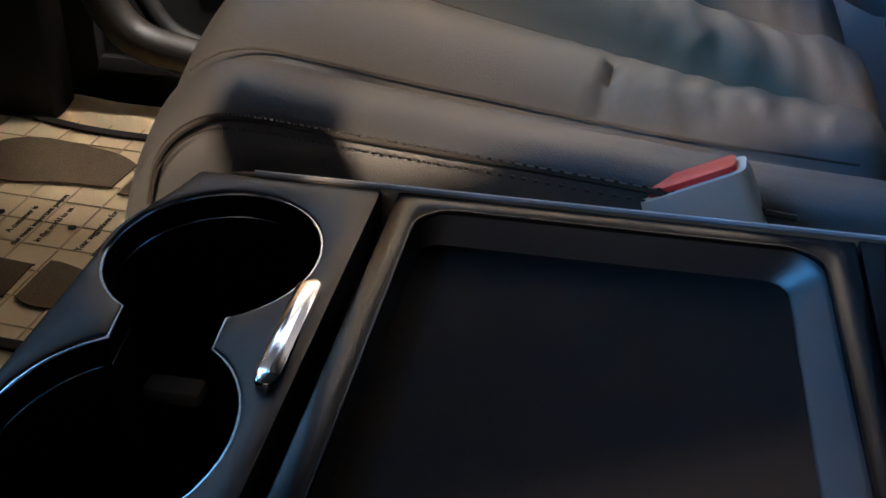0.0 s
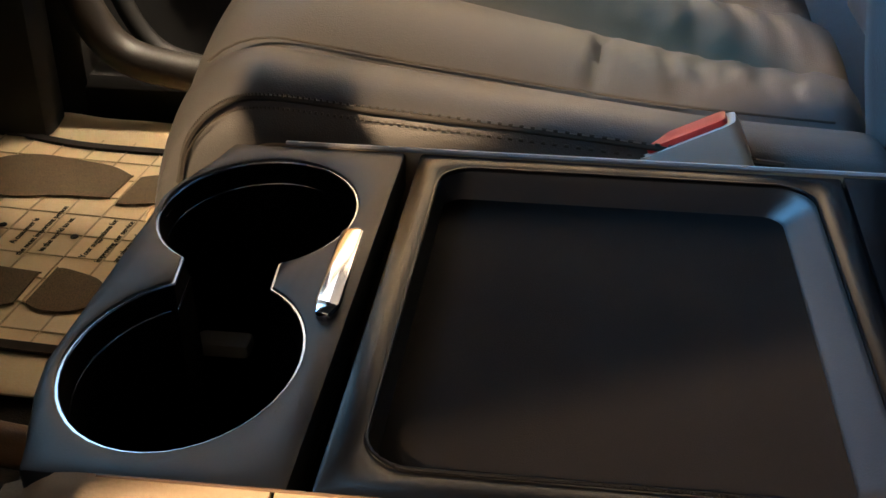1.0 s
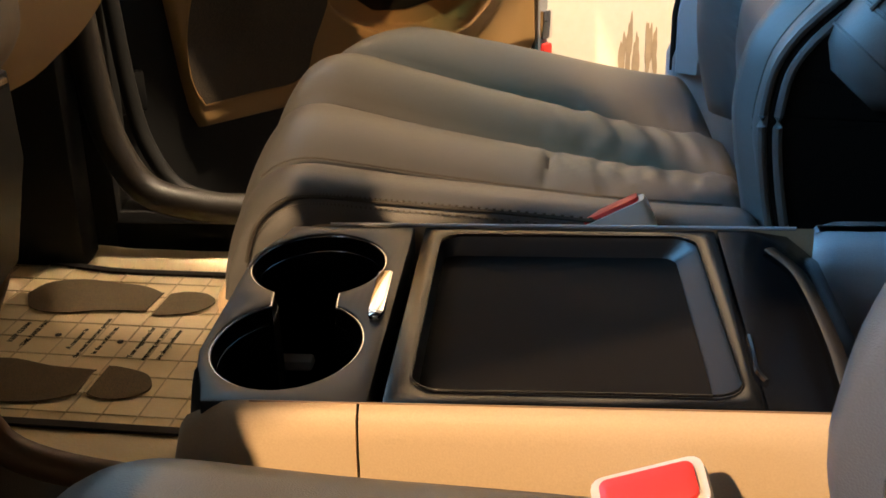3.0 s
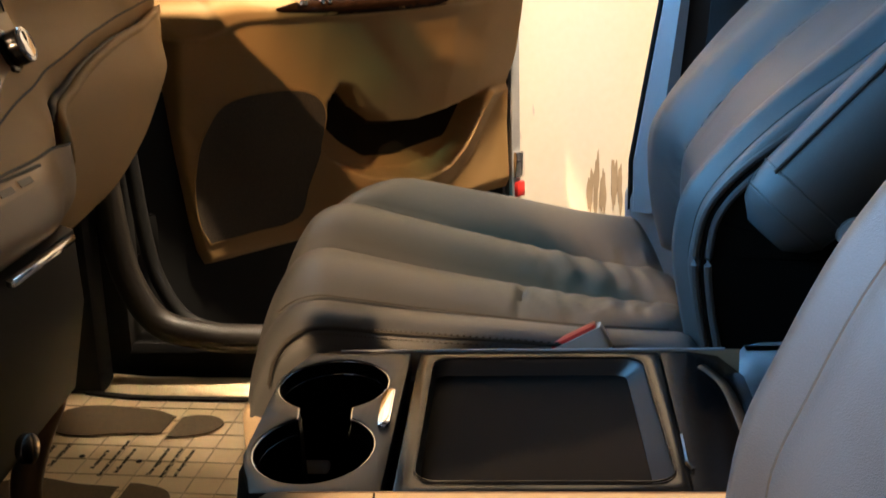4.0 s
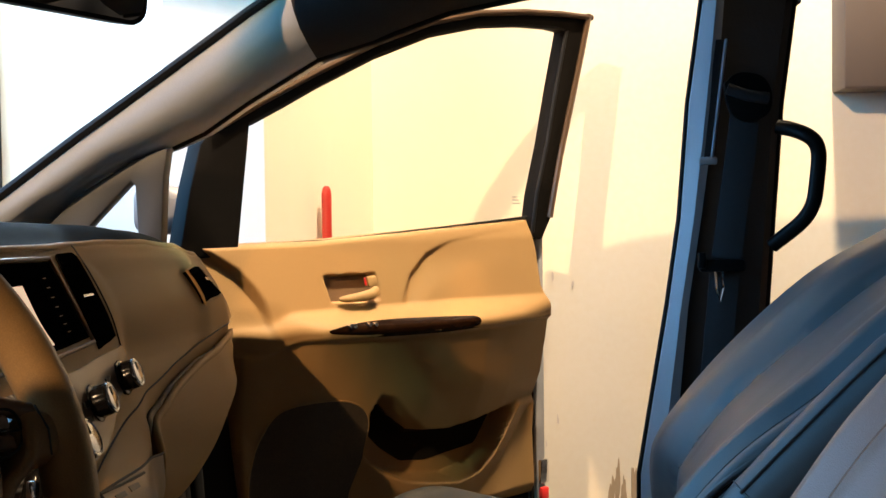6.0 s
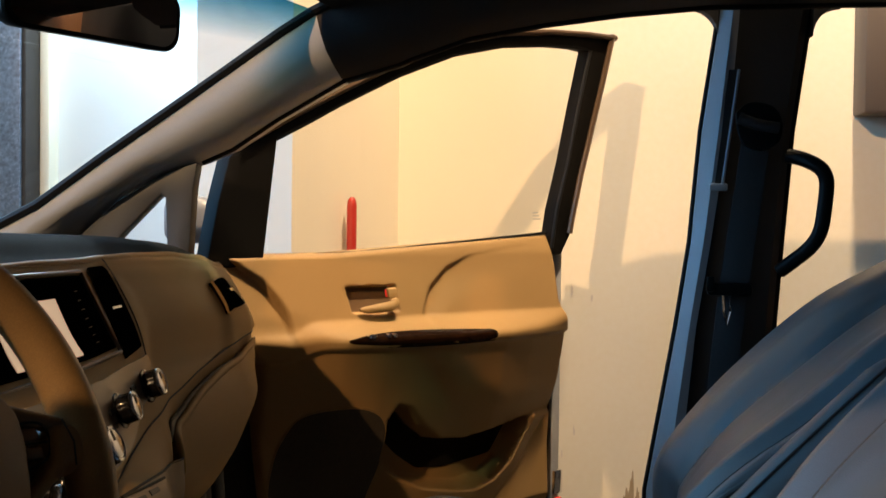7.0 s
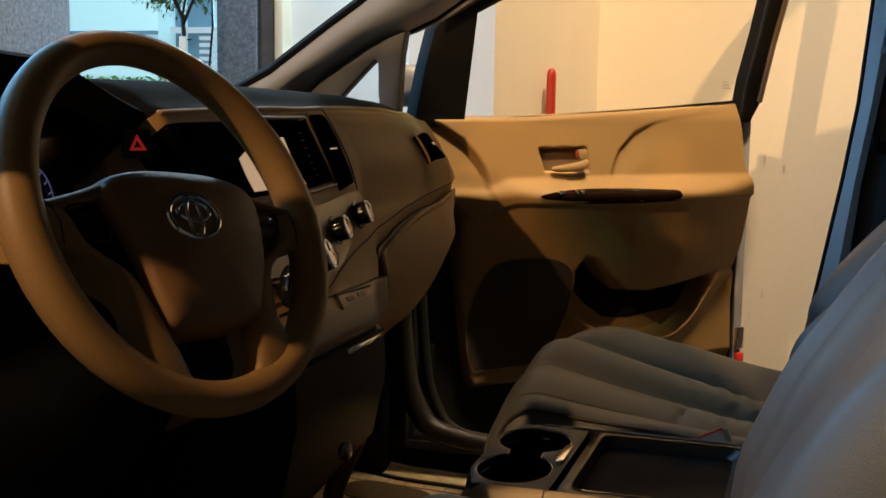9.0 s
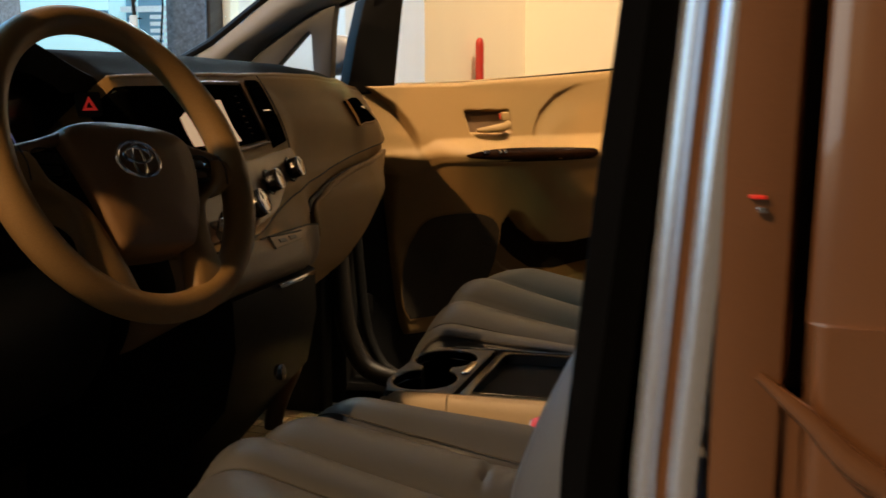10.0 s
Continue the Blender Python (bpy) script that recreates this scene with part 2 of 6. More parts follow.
def tube(path, r, sides=8, flat=1.0, up=(0, 0, 1), closed=False):
    """A tube along path; r: a number or one for each point; flat squeezes it along up."""
    path = [V(p) for p in path]
    rings = []
    n = len(path)
    for i, p in enumerate(path):
        d = (path[(i + 1) % n] - path[i - 1]) if closed else (path[min(i + 1, n - 1)] - path[max(i - 1, 0)])
        d.normalize()
        side = d.cross(V(up))
        if side.length < 1e-4:
            side = d.cross(V((1, 0, 0)))
        side.normalize()
        nor = side.cross(d).normalized()
        rr = r[i] if isinstance(r, (list, tuple)) else r
        rings.append([p + side * math.cos(a) * rr + nor * math.sin(a) * rr * flat for a in (2 * math.pi * k / sides for k in range(sides))])
    if closed:
        rings.append(rings[0])
        bm = loft(rings, caps=False)
        bmesh.ops.remove_doubles(bm, verts=bm.verts[:], dist=1e-6)
        return bm
    return loft(rings)


def plate(outer, holes, depth, m=None, w=0.0):
    """A flat plate from closed outlines in its own xy plane, from z = 0 down to -depth."""
    bm = bmesh.new()
    for loop in (outer, *holes):
        vs = [bm.verts.new((p[0], p[1], 0)) for p in loop]
        for a, b in zip(vs, vs[1:] + vs[:1]):
            bm.edges.new((a, b))
    bmesh.ops.triangle_fill(bm, edges=bm.edges[:], use_beauty=True, use_dissolve=False)
    res = bmesh.ops.extrude_face_region(bm, geom=bm.faces[:])
    bmesh.ops.translate(bm, verts=[e for e in res["geom"] if isinstance(e, bmesh.types.BMVert)], vec=(0, 0, -depth))
    bmesh.ops.recalc_face_normals(bm, faces=bm.faces[:])
    bev(bm, w, 2, 50)
    if m is not None:
        put(bm, m)
    return bm


def rounded(x0, x1, y0, y1, r, n=6):
    out = []
    for cx, cy, a0 in ((x1 - r, y1 - r, 0), (x0 + r, y1 - r, 90), (x0 + r, y0 + r, 180), (x1 - r, y0 + r, 270)):
        for k in range(n + 1):
            a = radians(a0 + 90 * k / n)
            out.append((cx + r * math.cos(a), cy + r * math.sin(a)))
    return out


def disc(r, depth, n=28, w=0.0):
    """A round slab, its top face at z = 0."""
    return plate([(r * math.cos(2 * math.pi * k / n), r * math.sin(2 * math.pi * k / n)) for k in range(n)], [], depth, None, w)


def facing(p, nor, up=(0, 0, 1)):
    """A pose at p whose z axis is nor."""
    z = V(nor).normalized()
    x = V(up).cross(z).normalized()
    y = z.cross(x)
    return Matrix.Translation(p) @ Matrix((x, y, z)).transposed().to_4x4()


def table(xs, ys):
    return lambda x: float(np.interp(x, xs, ys))


def flow(xs, ys):
    """A smooth curve y(x) through the given points."""
    c = smooth_path([(x, y, 0) for x, y in zip(xs, ys)], 12 * len(xs))
    return table([p.x for p in c], [p.y for p in c])


def step(a, b, x):
    t = max(0.0, min(1.0, (x - a) / (b - a)))
    return t * t * (3 - 2 * t)

# ---- the workshop round the car ----


def wall(name, bm, mat, label, category="wall"):
    ob = part(name, bm, mat)
    return tagged(ob, label, category, kind="structure")


ZC = 3.9  # white wall and piers stop here; unseen opening added above lets blue daylight in
wall("floor", box(-9, 6.2, -9, 8, -0.2, 0.0), CONCRETE, "unseen concrete workshop floor under the car, kept dark to cut bounced light", "floor")
wall("ceiling", box(-3.4, 6.2, -8.2, 4.9, 6.2, 6.4), CEIL, "unseen workshop ceiling, kept dark to cut bounced light", "ceiling")
wall("wall_right", box(-0.33, 1.08, 1.90, 2.1, 0, 1.92), WALLM, "cream painted wall beside the open passenger door")
# cream stops outside the view; unseen dark walls beyond cut bounced light
wall("wall_right_rear", box(1.08, 6.2, 1.91, 2.1, 0, 1.92), WALLD, "unseen wall beside the rear of the car, dark to cut bounced light")
wall("wall_upper", box(-0.33, 6.2, 1.903, 2.1, 1.92, 6.2), WALLD, "unseen upper wall above the cream paint, dark to cut bounced light")
# the pier whose slanted flank stands beside the open door
pier = plate([(-0.33, 1.90), (-0.48, 1.38), (-0.72, 1.46), (-0.60, 2.02), (-0.33, 2.10)], [], 1.85, pose(0, 0, 1.85))
wall("wall_pier", pier, WALLM, "cream painted wall pier with a red pipe on its flank", "pier")
wall("wall_white", box(-2.52, -0.55, 4.6, 4.8, 0, ZC), WALLW, "white painted wall beyond the windscreen")
wall("wall_return", box(-0.55, -0.35, 2.02, 4.8, 0, 6.2), WALLW, "white painted return wall")
wall("trim", box(-2.574, -2.52, 4.5, 4.8, 0, ZC, 0.01), WALLM, "cream door jamb strip beside the granite pier", "jamb")
wall("jamb_edge", box(-2.598, -2.575, 4.36, 4.75, 0, ZC, 0.004), material("dark_rusty_metal", (0.022, 0.017, 0.014), 0.6, grain=0.6, grain_size=30, stain=0.7, stain_size=9), "dark rusty metal strip beside the granite pier", "jamb")
wall("wall_rear", box(6.0, 6.2, -8.2, 2.1, 0, 6.2), WALLD, "unseen dark wall closing the room behind the car")
wall("wall_left", box(-3.6, 6.2, -8.2, -8.0, 0, 6.2), WALLD, "unseen dark wall closing the room on the driver's side")
for y0, y1 in ((4.35, 4.75), (2.26, 2.735)):
    gp = part("granite_pier", box(-2.84, -2.60, y0, y1, 0, ZC, 0.01), GRANITE)
    tagged(gp, "speckled grey granite pier beside the glass front", "pier", kind="structure")
wall("wall_front", box(-3.6, -3.4, -8.0, 4.6, 5.9, 6.2), WALLD, "unseen dark beam over the open shop front", "beam")

# the street seen through the glass front
bd = part("backdrop", box(-30, 14, 27, 27.2, -2, 42), SKYGLOW)
tagged(bd, "bright hazy daylight beyond the street", "sky", kind="structure")
bd2 = part("backdrop", box(-26, -25.8, -34, 27, -2, 26), SKYGLOW)
gd = part("ground", box(-60, 40, -60, 60, -0.3, -0.004), ASPHALT)
tagged(gd, "grey asphalt street and yard round the workshop", "ground", kind="structure")
tagged(bd2, "bright hazy daylight beyond the shop window", "sky", kind="structure")

bld = thing("office_building", "pale blue panelled office building across the street", "building")
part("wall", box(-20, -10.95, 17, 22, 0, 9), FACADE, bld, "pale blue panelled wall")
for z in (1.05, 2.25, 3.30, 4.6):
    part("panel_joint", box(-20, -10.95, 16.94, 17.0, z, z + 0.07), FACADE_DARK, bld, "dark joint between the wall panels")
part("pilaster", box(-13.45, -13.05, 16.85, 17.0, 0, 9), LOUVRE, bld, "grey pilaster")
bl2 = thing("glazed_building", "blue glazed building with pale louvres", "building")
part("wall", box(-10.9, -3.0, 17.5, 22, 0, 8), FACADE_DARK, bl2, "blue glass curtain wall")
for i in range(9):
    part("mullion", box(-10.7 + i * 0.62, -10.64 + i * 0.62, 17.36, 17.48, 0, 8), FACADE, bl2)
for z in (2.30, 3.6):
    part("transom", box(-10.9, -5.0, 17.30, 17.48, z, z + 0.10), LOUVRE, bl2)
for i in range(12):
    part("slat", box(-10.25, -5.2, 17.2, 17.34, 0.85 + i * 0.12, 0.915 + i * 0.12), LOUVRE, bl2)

taxi = thing("parked_car", "white and yellow parked van across the street", "car", pose(-7.86, 15.0, 0))
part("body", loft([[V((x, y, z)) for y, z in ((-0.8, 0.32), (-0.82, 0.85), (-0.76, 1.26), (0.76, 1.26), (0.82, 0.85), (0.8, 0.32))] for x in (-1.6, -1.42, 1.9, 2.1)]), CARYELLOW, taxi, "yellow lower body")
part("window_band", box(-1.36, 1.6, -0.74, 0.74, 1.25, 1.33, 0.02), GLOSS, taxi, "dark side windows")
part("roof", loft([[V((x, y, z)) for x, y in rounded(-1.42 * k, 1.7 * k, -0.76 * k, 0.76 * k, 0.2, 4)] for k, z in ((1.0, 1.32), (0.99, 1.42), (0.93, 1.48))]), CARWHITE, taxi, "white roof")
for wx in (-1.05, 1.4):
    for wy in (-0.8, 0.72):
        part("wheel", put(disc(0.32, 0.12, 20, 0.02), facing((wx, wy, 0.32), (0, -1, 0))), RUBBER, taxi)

wire = thing("hanging_cable", "thin black cable hanging across the street", "cable", pose(-6.87, 11.5, 0))
part("strand", tube([(0.0, 0, 0), (-0.01, 0, 1.4), (0.0, 0, 1.55), (0.05, 0, 2.02), (0.03, 0, 3.2), (0.02, 0, 6.0)], 0.013, 6), RUBBER, wire)

sgn = thing("small_sign", "small white sign tied to the tree trunk", "sign", pose(-7.19, 11.43, 1.80))
part("board", box(-0.05, 0.05, -0.012, 0.0, -0.095, 0.095, 0.004), CARWHITE, sgn)
part("strap", box(-0.085, 0.085, -0.003, 0.06, 0.05, 0.065, 0.002), BLACK, sgn)


def tree(base, label):
    t = thing("street_tree", label, "tree", pose(*base))
    rnd = random.Random(5)
    part("trunk", tube(smooth_path([(0.05, 0, 0), (0.07, 0, 0.9), (0.03, 0.02, 1.7), (0.0, 0.03, 2.15)], 12), [0.036 - 0.001 * k for k in range(12)], 10), BARK, t)
    for k in range(6):
        a = k * 1.05 + 0.3
        out = 0.55 + 0.25 * (k % 3)
        part("limb", tube(smooth_path([(0, 0.03, 2.02 + 0.03 * k), (0.3 * out * math.cos(a), 0.3 * out * math.sin(a), 2.36 + 0.04 * k), (0.6 * out * math.cos(a), 0.6 * out * math.sin(a), 2.62 + 0.06 * k),
                                       (out * math.cos(a + 0.2), out * math.sin(a + 0.2), 3.0 + 0.08 * k)], 10), [0.017 - 0.0014 * q for q in range(10)], 6), BARK, t)
    vs, fs = [], []
    twigs = []
    for k in range(620):
        d = V((rnd.gauss(0, 1), rnd.gauss(0, 1), rnd.gauss(0, 1))).normalized() * rnd.random() ** 0.4
        c = V((-0.15 + 1.0 * d.x, 0.95 * d.y, 3.02 + 0.80 * d.z))
        if noise.noise(c * 1.7) > -0.3:
            twigs.append(c)
    for c in twigs:
        lean = V((rnd.uniform(-1, 1), rnd.uniform(-1, 1), rnd.uniform(-0.7, 0.3))).normalized()
        for q in range(26):
            p = c + lean * rnd.uniform(-0.16, 0.16) + V((rnd.gauss(0, 0.045), rnd.gauss(0, 0.045), rnd.gauss(0, 0.035)))
            d1 = (lean + V((rnd.uniform(-0.8, 0.8), rnd.uniform(-0.8, 0.8), rnd.uniform(-0.6, 0.3)))).normalized() * rnd.uniform(0.028, 0.045)
            d2 = d1.cross(V((rnd.uniform(-0.5, 0.5), rnd.uniform(-0.5, 0.5), 1))).normalized() * d1.length * 0.42
            i = len(vs)
            vs += [p - d1, p + d2, p + d1, p - d2]
            fs.append((i, i + 1, i + 2, i + 3))
    me = bpy.data.meshes.new("crown")
    me.from_pydata(vs, [], fs)
    me.materials.append(LEAF)
    ob = new("crown", me)
    ob.parent = t
    return t


tree((-7.25, 11.5, 0), "young street tree with a loose green crown")

# hedge along the far kerb
rnd = random.Random(11)
hv, hf = [], []
for k in range(5200):
    c = V((rnd.uniform(-12.6, -8.9), 14.0 + rnd.uniform(-0.25, 0.25), 0.3 + 1.15 * rnd.random() ** 0.6))
    d1 = V((rnd.uniform(-1, 1), rnd.uniform(-1, 1), rnd.uniform(-0.6, 0.8))).normalized() * rnd.uniform(0.03, 0.055)
    d2 = d1.cross(V((rnd.uniform(-1, 1), rnd.uniform(-1, 1), 1))).normalized() * d1.length * 0.45
    hf.append((len(hv), len(hv) + 1, len(hv) + 2, len(hv) + 3))
    hv += [c - d1, c + d2, c + d1, c - d2]
me = bpy.data.meshes.new("hedge")
me.from_pydata(hv, [], hf)
me.materials.append(LEAF)
tagged(new("hedge", me), "low green hedge along the far side of the street", "hedge", kind="stuff")

# red pipe on the pier's flank
rp = thing("red_pipe", "red painted pipe end with a rounded cap on the wall pier", "pipe", pose(-0.392, 1.60, 0))
part("pipe", tube([(0, 0, 0.02), (0, 0, 0.6), (0, 0, 1.225), (0, 0, 1.238), (0, 0, 1.245)], [0.0115, 0.0115, 0.0115, 0.0095, 0.004], 14), PIPERED, rp)
part("bracket", box(-0.014, 0.05, -0.01, 0.01, 0.9, 0.93, 0.002), BLACK, rp)

# box with a round vent high on the wall
sb = thing("wall_speaker", "brown box with a round vent fixed to the wall", "speaker", pose(0.82, 1.90, 1.46))
part("casing", box(-0.02, 0.28, -0.12, 0.0, 0.0, 0.40, 0.006), material("brown_casing", (0.09, 0.065, 0.05), 0.6), sb)
for k in range(7):
    part("vent_slat", box(0.06, 0.16, -0.126, -0.119, 0.24 + k * 0.013, 0.246 + k * 0.013, 0.001), BLACK, sb)

# flaws of the cream wall
rnd = random.Random(3)


def blot(cx, cz, rx, rz, seed, mat, name, label, y=1.898):
    r = random.Random(seed)
    ph = [r.uniform(0, 6.28) for _ in range(4)]
    pts = []
    for k in range(30):
        a = 2 * math.pi * k / 30
        f = 1 + 0.22 * math.sin(2 * a + ph[0]) + 0.16 * math.sin(3 * a + ph[1]) + 0.1 * math.sin(7 * a + ph[2])
        pts.append((cx + rx * f * math.cos(a), cz + rz * f * math.sin(a)))
    ob = part(name, plate(pts, [], 0.003, facing((0, y, 0), (0, -1, 0)) @ Matrix.Diagonal((1, 1, 1, 1))), mat)
    return tagged(ob, label, "wall stain", kind="structure")


for cx, cz, rz, sd in ((0.262, 0.465, 0.055, 1), (0.276, 0.478, 0.075, 2), (0.292, 0.462, 0.060, 3), (0.318, 0.485, 0.070, 4), (0.332, 0.470, 0.050, 5)):
    blot(cx, cz, 0.0065, rz, sd, STAINM, "wall_stain", "brown scuffed stain on the cream wall")
for cx, cz, rx, rz, sd in ((0.12, 1.02, 0.0022, 0.014, 7), (0.17, 1.00, 0.002, 0.010, 8), (0.13, 0.66, 0.002, 0.012, 9), (0.10, 0.60, 0.0016, 0.008, 10)):
    blot(cx, cz, rx, rz, sd, PATCH, "wall_scratch", "small chipped scratch in the cream paint")

# unseen lamp housings added at the four overhead lights
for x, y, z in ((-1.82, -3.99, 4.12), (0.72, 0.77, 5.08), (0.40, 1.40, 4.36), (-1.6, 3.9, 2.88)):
    cl = thing("lamp_housing", "round unseen lamp housing added under the ceiling", "lamp", pose(x, y, z), group="ceiling lamps")
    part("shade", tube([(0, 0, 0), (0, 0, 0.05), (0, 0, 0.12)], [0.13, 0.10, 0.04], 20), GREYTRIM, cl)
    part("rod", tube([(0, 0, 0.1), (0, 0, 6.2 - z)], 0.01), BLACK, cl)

# ---- car shell ----
car = thing("car_body", "bronze minivan body with beige and charcoal cabin trim, doors open", "car", pose(0, 0, 0))

part("floor_pan", box(-1.0, 2.2, -0.88, 0.88, 0.30, 0.42, 0.01), CARPET, car, "dark brown carpeted floor")
for s in (1, -1):
    part("sill", box(-0.62, 0.32, s * 0.875 if s > 0 else -0.95, 0.95 if s > 0 else -0.875, 0.26, 0.485, 0.02), BLACK, car, "black door sill")
# trim round the passenger footwell
arc = smooth_path([(-0.535, 0.85, 0.98), (-0.520, 0.85, 0.80), (-0.508, 0.85, 0.66), (-0.492, 0.85, 0.585), (-0.455, 0.85, 0.525), (-0.39, 0.85, 0.503), (-0.30, 0.85, 0.497), (0.0, 0.85, 0.50), (0.24, 0.85, 0.51)], 60)
part("sill_trim", tube(arc, 0.022, 12, up=(0, 1, 0)), SILLTRIM, car, "dark brown trim round the door opening")
part("door_seal", tube([p + V((0.03, 0.045, -0.012)) for p in arc], 0.012, 10, up=(0, 1, 0)), RUBBER, car, "black rubber door seal")
part("kick_panel", box(-1.0, -0.535, 0.80, 0.86, 0.40, 1.08, 0.01), CHARCOAL, car, "dark kick panel of the footwell")
part("kick_panel", box(-1.0, -0.535, -0.86, -0.80, 0.40, 1.08, 0.01), CHARCOAL, car)
part("bulkhead", box(-1.02, -0.98, -0.86, 0.86, 0.30, 1.10), BLACK, car)
part("hinge_pillar", box(-1.02, -0.507, 0.872, 0.95, 0.26, 1.10, 0.015), RUBBER, car, "black door hinge pillar")


def apillar(s):
    top = [(-0.86, 1.125), (-0.784, 1.172), (-0.717, 1.206), (-0.596, 1.291), (-0.505, 1.352), (-0.414, 1.414), (-0.325, 1.475), (-0.272, 1.508), (-0.18, 1.552)]
    low = [(-0.74, 1.115), (-0.679, 1.165), (-0.613, 1.224), (-0.528, 1.270), (-0.477, 1.286), (-0.426, 1.308), (-0.353, 1.356), (-0.245, 1.418), (-0.155, 1.444)]
    if s < 0:
        top = [(a[0] * 0.55 + b[0] * 0.45, a[1] * 0.55 + b[1] * 0.45) for a, b in zip(top, low)]
    rings = []
    for (xa, za), (xb, zb) in zip(top, low):
        a, b = V((xa, 0.70 * s, za)), V((xb, 0.765 * s, zb))
        mid, out = (a + b) / 2, V((0, s, 0.35)).normalized()
        rings.append([a, a * 0.75 + b * 0.25 - out * 0.018, mid - out * 0.024, a * 0.25 + b * 0.75 - out * 0.016, b, b + V((0, 0.06 * s, 0)), mid + out * 0.075, a + V((0, 0.05 * s, 0.02))])
    part("a_pillar", loft(rings[:8]), PILLAR, car, "grey-beige trimmed windscreen pillar", 60)
    # upper pillar end and rail take the dark lining colour for their shade
    ext = rings[7:]
    for (xa, za), (xb, zb) in zip(((-0.09, 1.590), (0.02, 1.606), (0.14, 1.612), (0.33, 1.618), (0.60, 1.618), (1.20, 1.618)), ((-0.041, 1.484), (0.075, 1.504), (0.194, 1.519), (0.33, 1.530), (0.60, 1.532), (1.20, 1.532))):
        a, b = V((xa, 0.69 * s, za)), V((xb, 0.765 * s, zb))
        mid, out = (a + b) / 2, V((0, s, 0.35)).normalized()
        ext.append([a, a * 0.75 + b * 0.25 - out * 0.018, mid - out * 0.026, a * 0.25 + b * 0.75 - out * 0.016, b, b + V((0, 0.02 * s, 0.01)), mid + out * 0.045, a + V((0, 0.05 * s, 0.02))])
    part("roof_rail", loft(ext), LINING, car, "roof rail over the door, dark in place of shade", 60)
    part("roof_seal", tube([r[4] + V((0, 0.012 * s, -0.001)) for r in rings[4:] + ext[2:]], 0.005, 8), RUBBER, car, "black seal under the roof rail")
    # black ceramic edge along the glass
    part("glass_edge", tube([(x - 0.006, 0.70 * s, z + 0.006) for x, z in top], 0.008, 8), RUBBER, car)
    q = [(-0.70, 1.110), (-0.679, 1.160), (-0.613, 1.219), (-0.528, 1.268), (-0.477, 1.284), (-0.484, 1.24), (-0.492, 1.10)]
    hole = [(-0.618, 1.150), (-0.545, 1.224), (-0.537, 1.231), (-0.531, 1.226), (-0.5275, 1.145), (-0.534, 1.138)]
    m = facing((0, (0.752 if s > 0 else -0.752), 0), (0, -s, 0))
    flip = -1 if s < 0 else 1
    part("quarter_frame", plate([(x * flip, z) for x, z in q], [[(x * flip, z) for x, z in hole]], 0.03, m, 0.004), QFRAME, car, "trim round the small quarter window")
    g = part("quarter_glass", plate([(x * flip, z) for x, z in hole], [], 0.004, m @ pose(0, 0, -0.026)), CLEAR, car)
    g.visible_shadow = False


apillar(1)
apillar(-1)

# roof with rails above the doors
rr = []
for x, z in ((-0.238, 1.535), (-0.12, 1.575), (0.2, 1.61), (0.9, 1.62), (2.2, 1.60)):
    rr.append([(x - 0.16 * (1 - (y / 0.72) ** 2) if x < 0 else x, y, z + 0.02 * (1 - (y / 0.72) ** 2) - 0.02 * abs(y / 0.72) ** 4) for y in np.linspace(-0.74, 0.74, 15)]
              + [(x - 0.18 * (1 - (y / 0.72) ** 2) if x < 0 else x, y, z + 0.09) for y in np.linspace(0.765, -0.765, 15)])
part("roof", loft(rr), LINING, car, "roof with dark cloth lining")
# windscreen and its tinted band
gl, tb = [], []
for y in np.linspace(-0.69, 0.69, 15):
    k = 1 - (y / 0.69) ** 2
    lo, hi = V((-0.90 - 0.22 * k, y, 1.12)), V((-0.275 - 0.17 * k, y, 1.512 + 0.03 * k))
    gl.append([lo, lo.lerp(hi, 0.72), lo.lerp(hi, 0.72) + V((-0.004, 0, 0.004)), lo + V((-0.004, 0, 0.004))])
    tb.append([lo.lerp(hi, 0.722), hi, hi + V((-0.004, 0, 0.004)), lo.lerp(hi, 0.722) + V((-0.004, 0, 0.004))])
for nm, rg, mt in (("windscreen", gl, CLEAR), ("windscreen_band", tb, TINT)):
    o = part(nm, loft(rg), mt, car, "blue tinted band of the windscreen" if nm.endswith("band") else "clear windscreen glass")
    o.visible_shadow = nm.endswith("band")


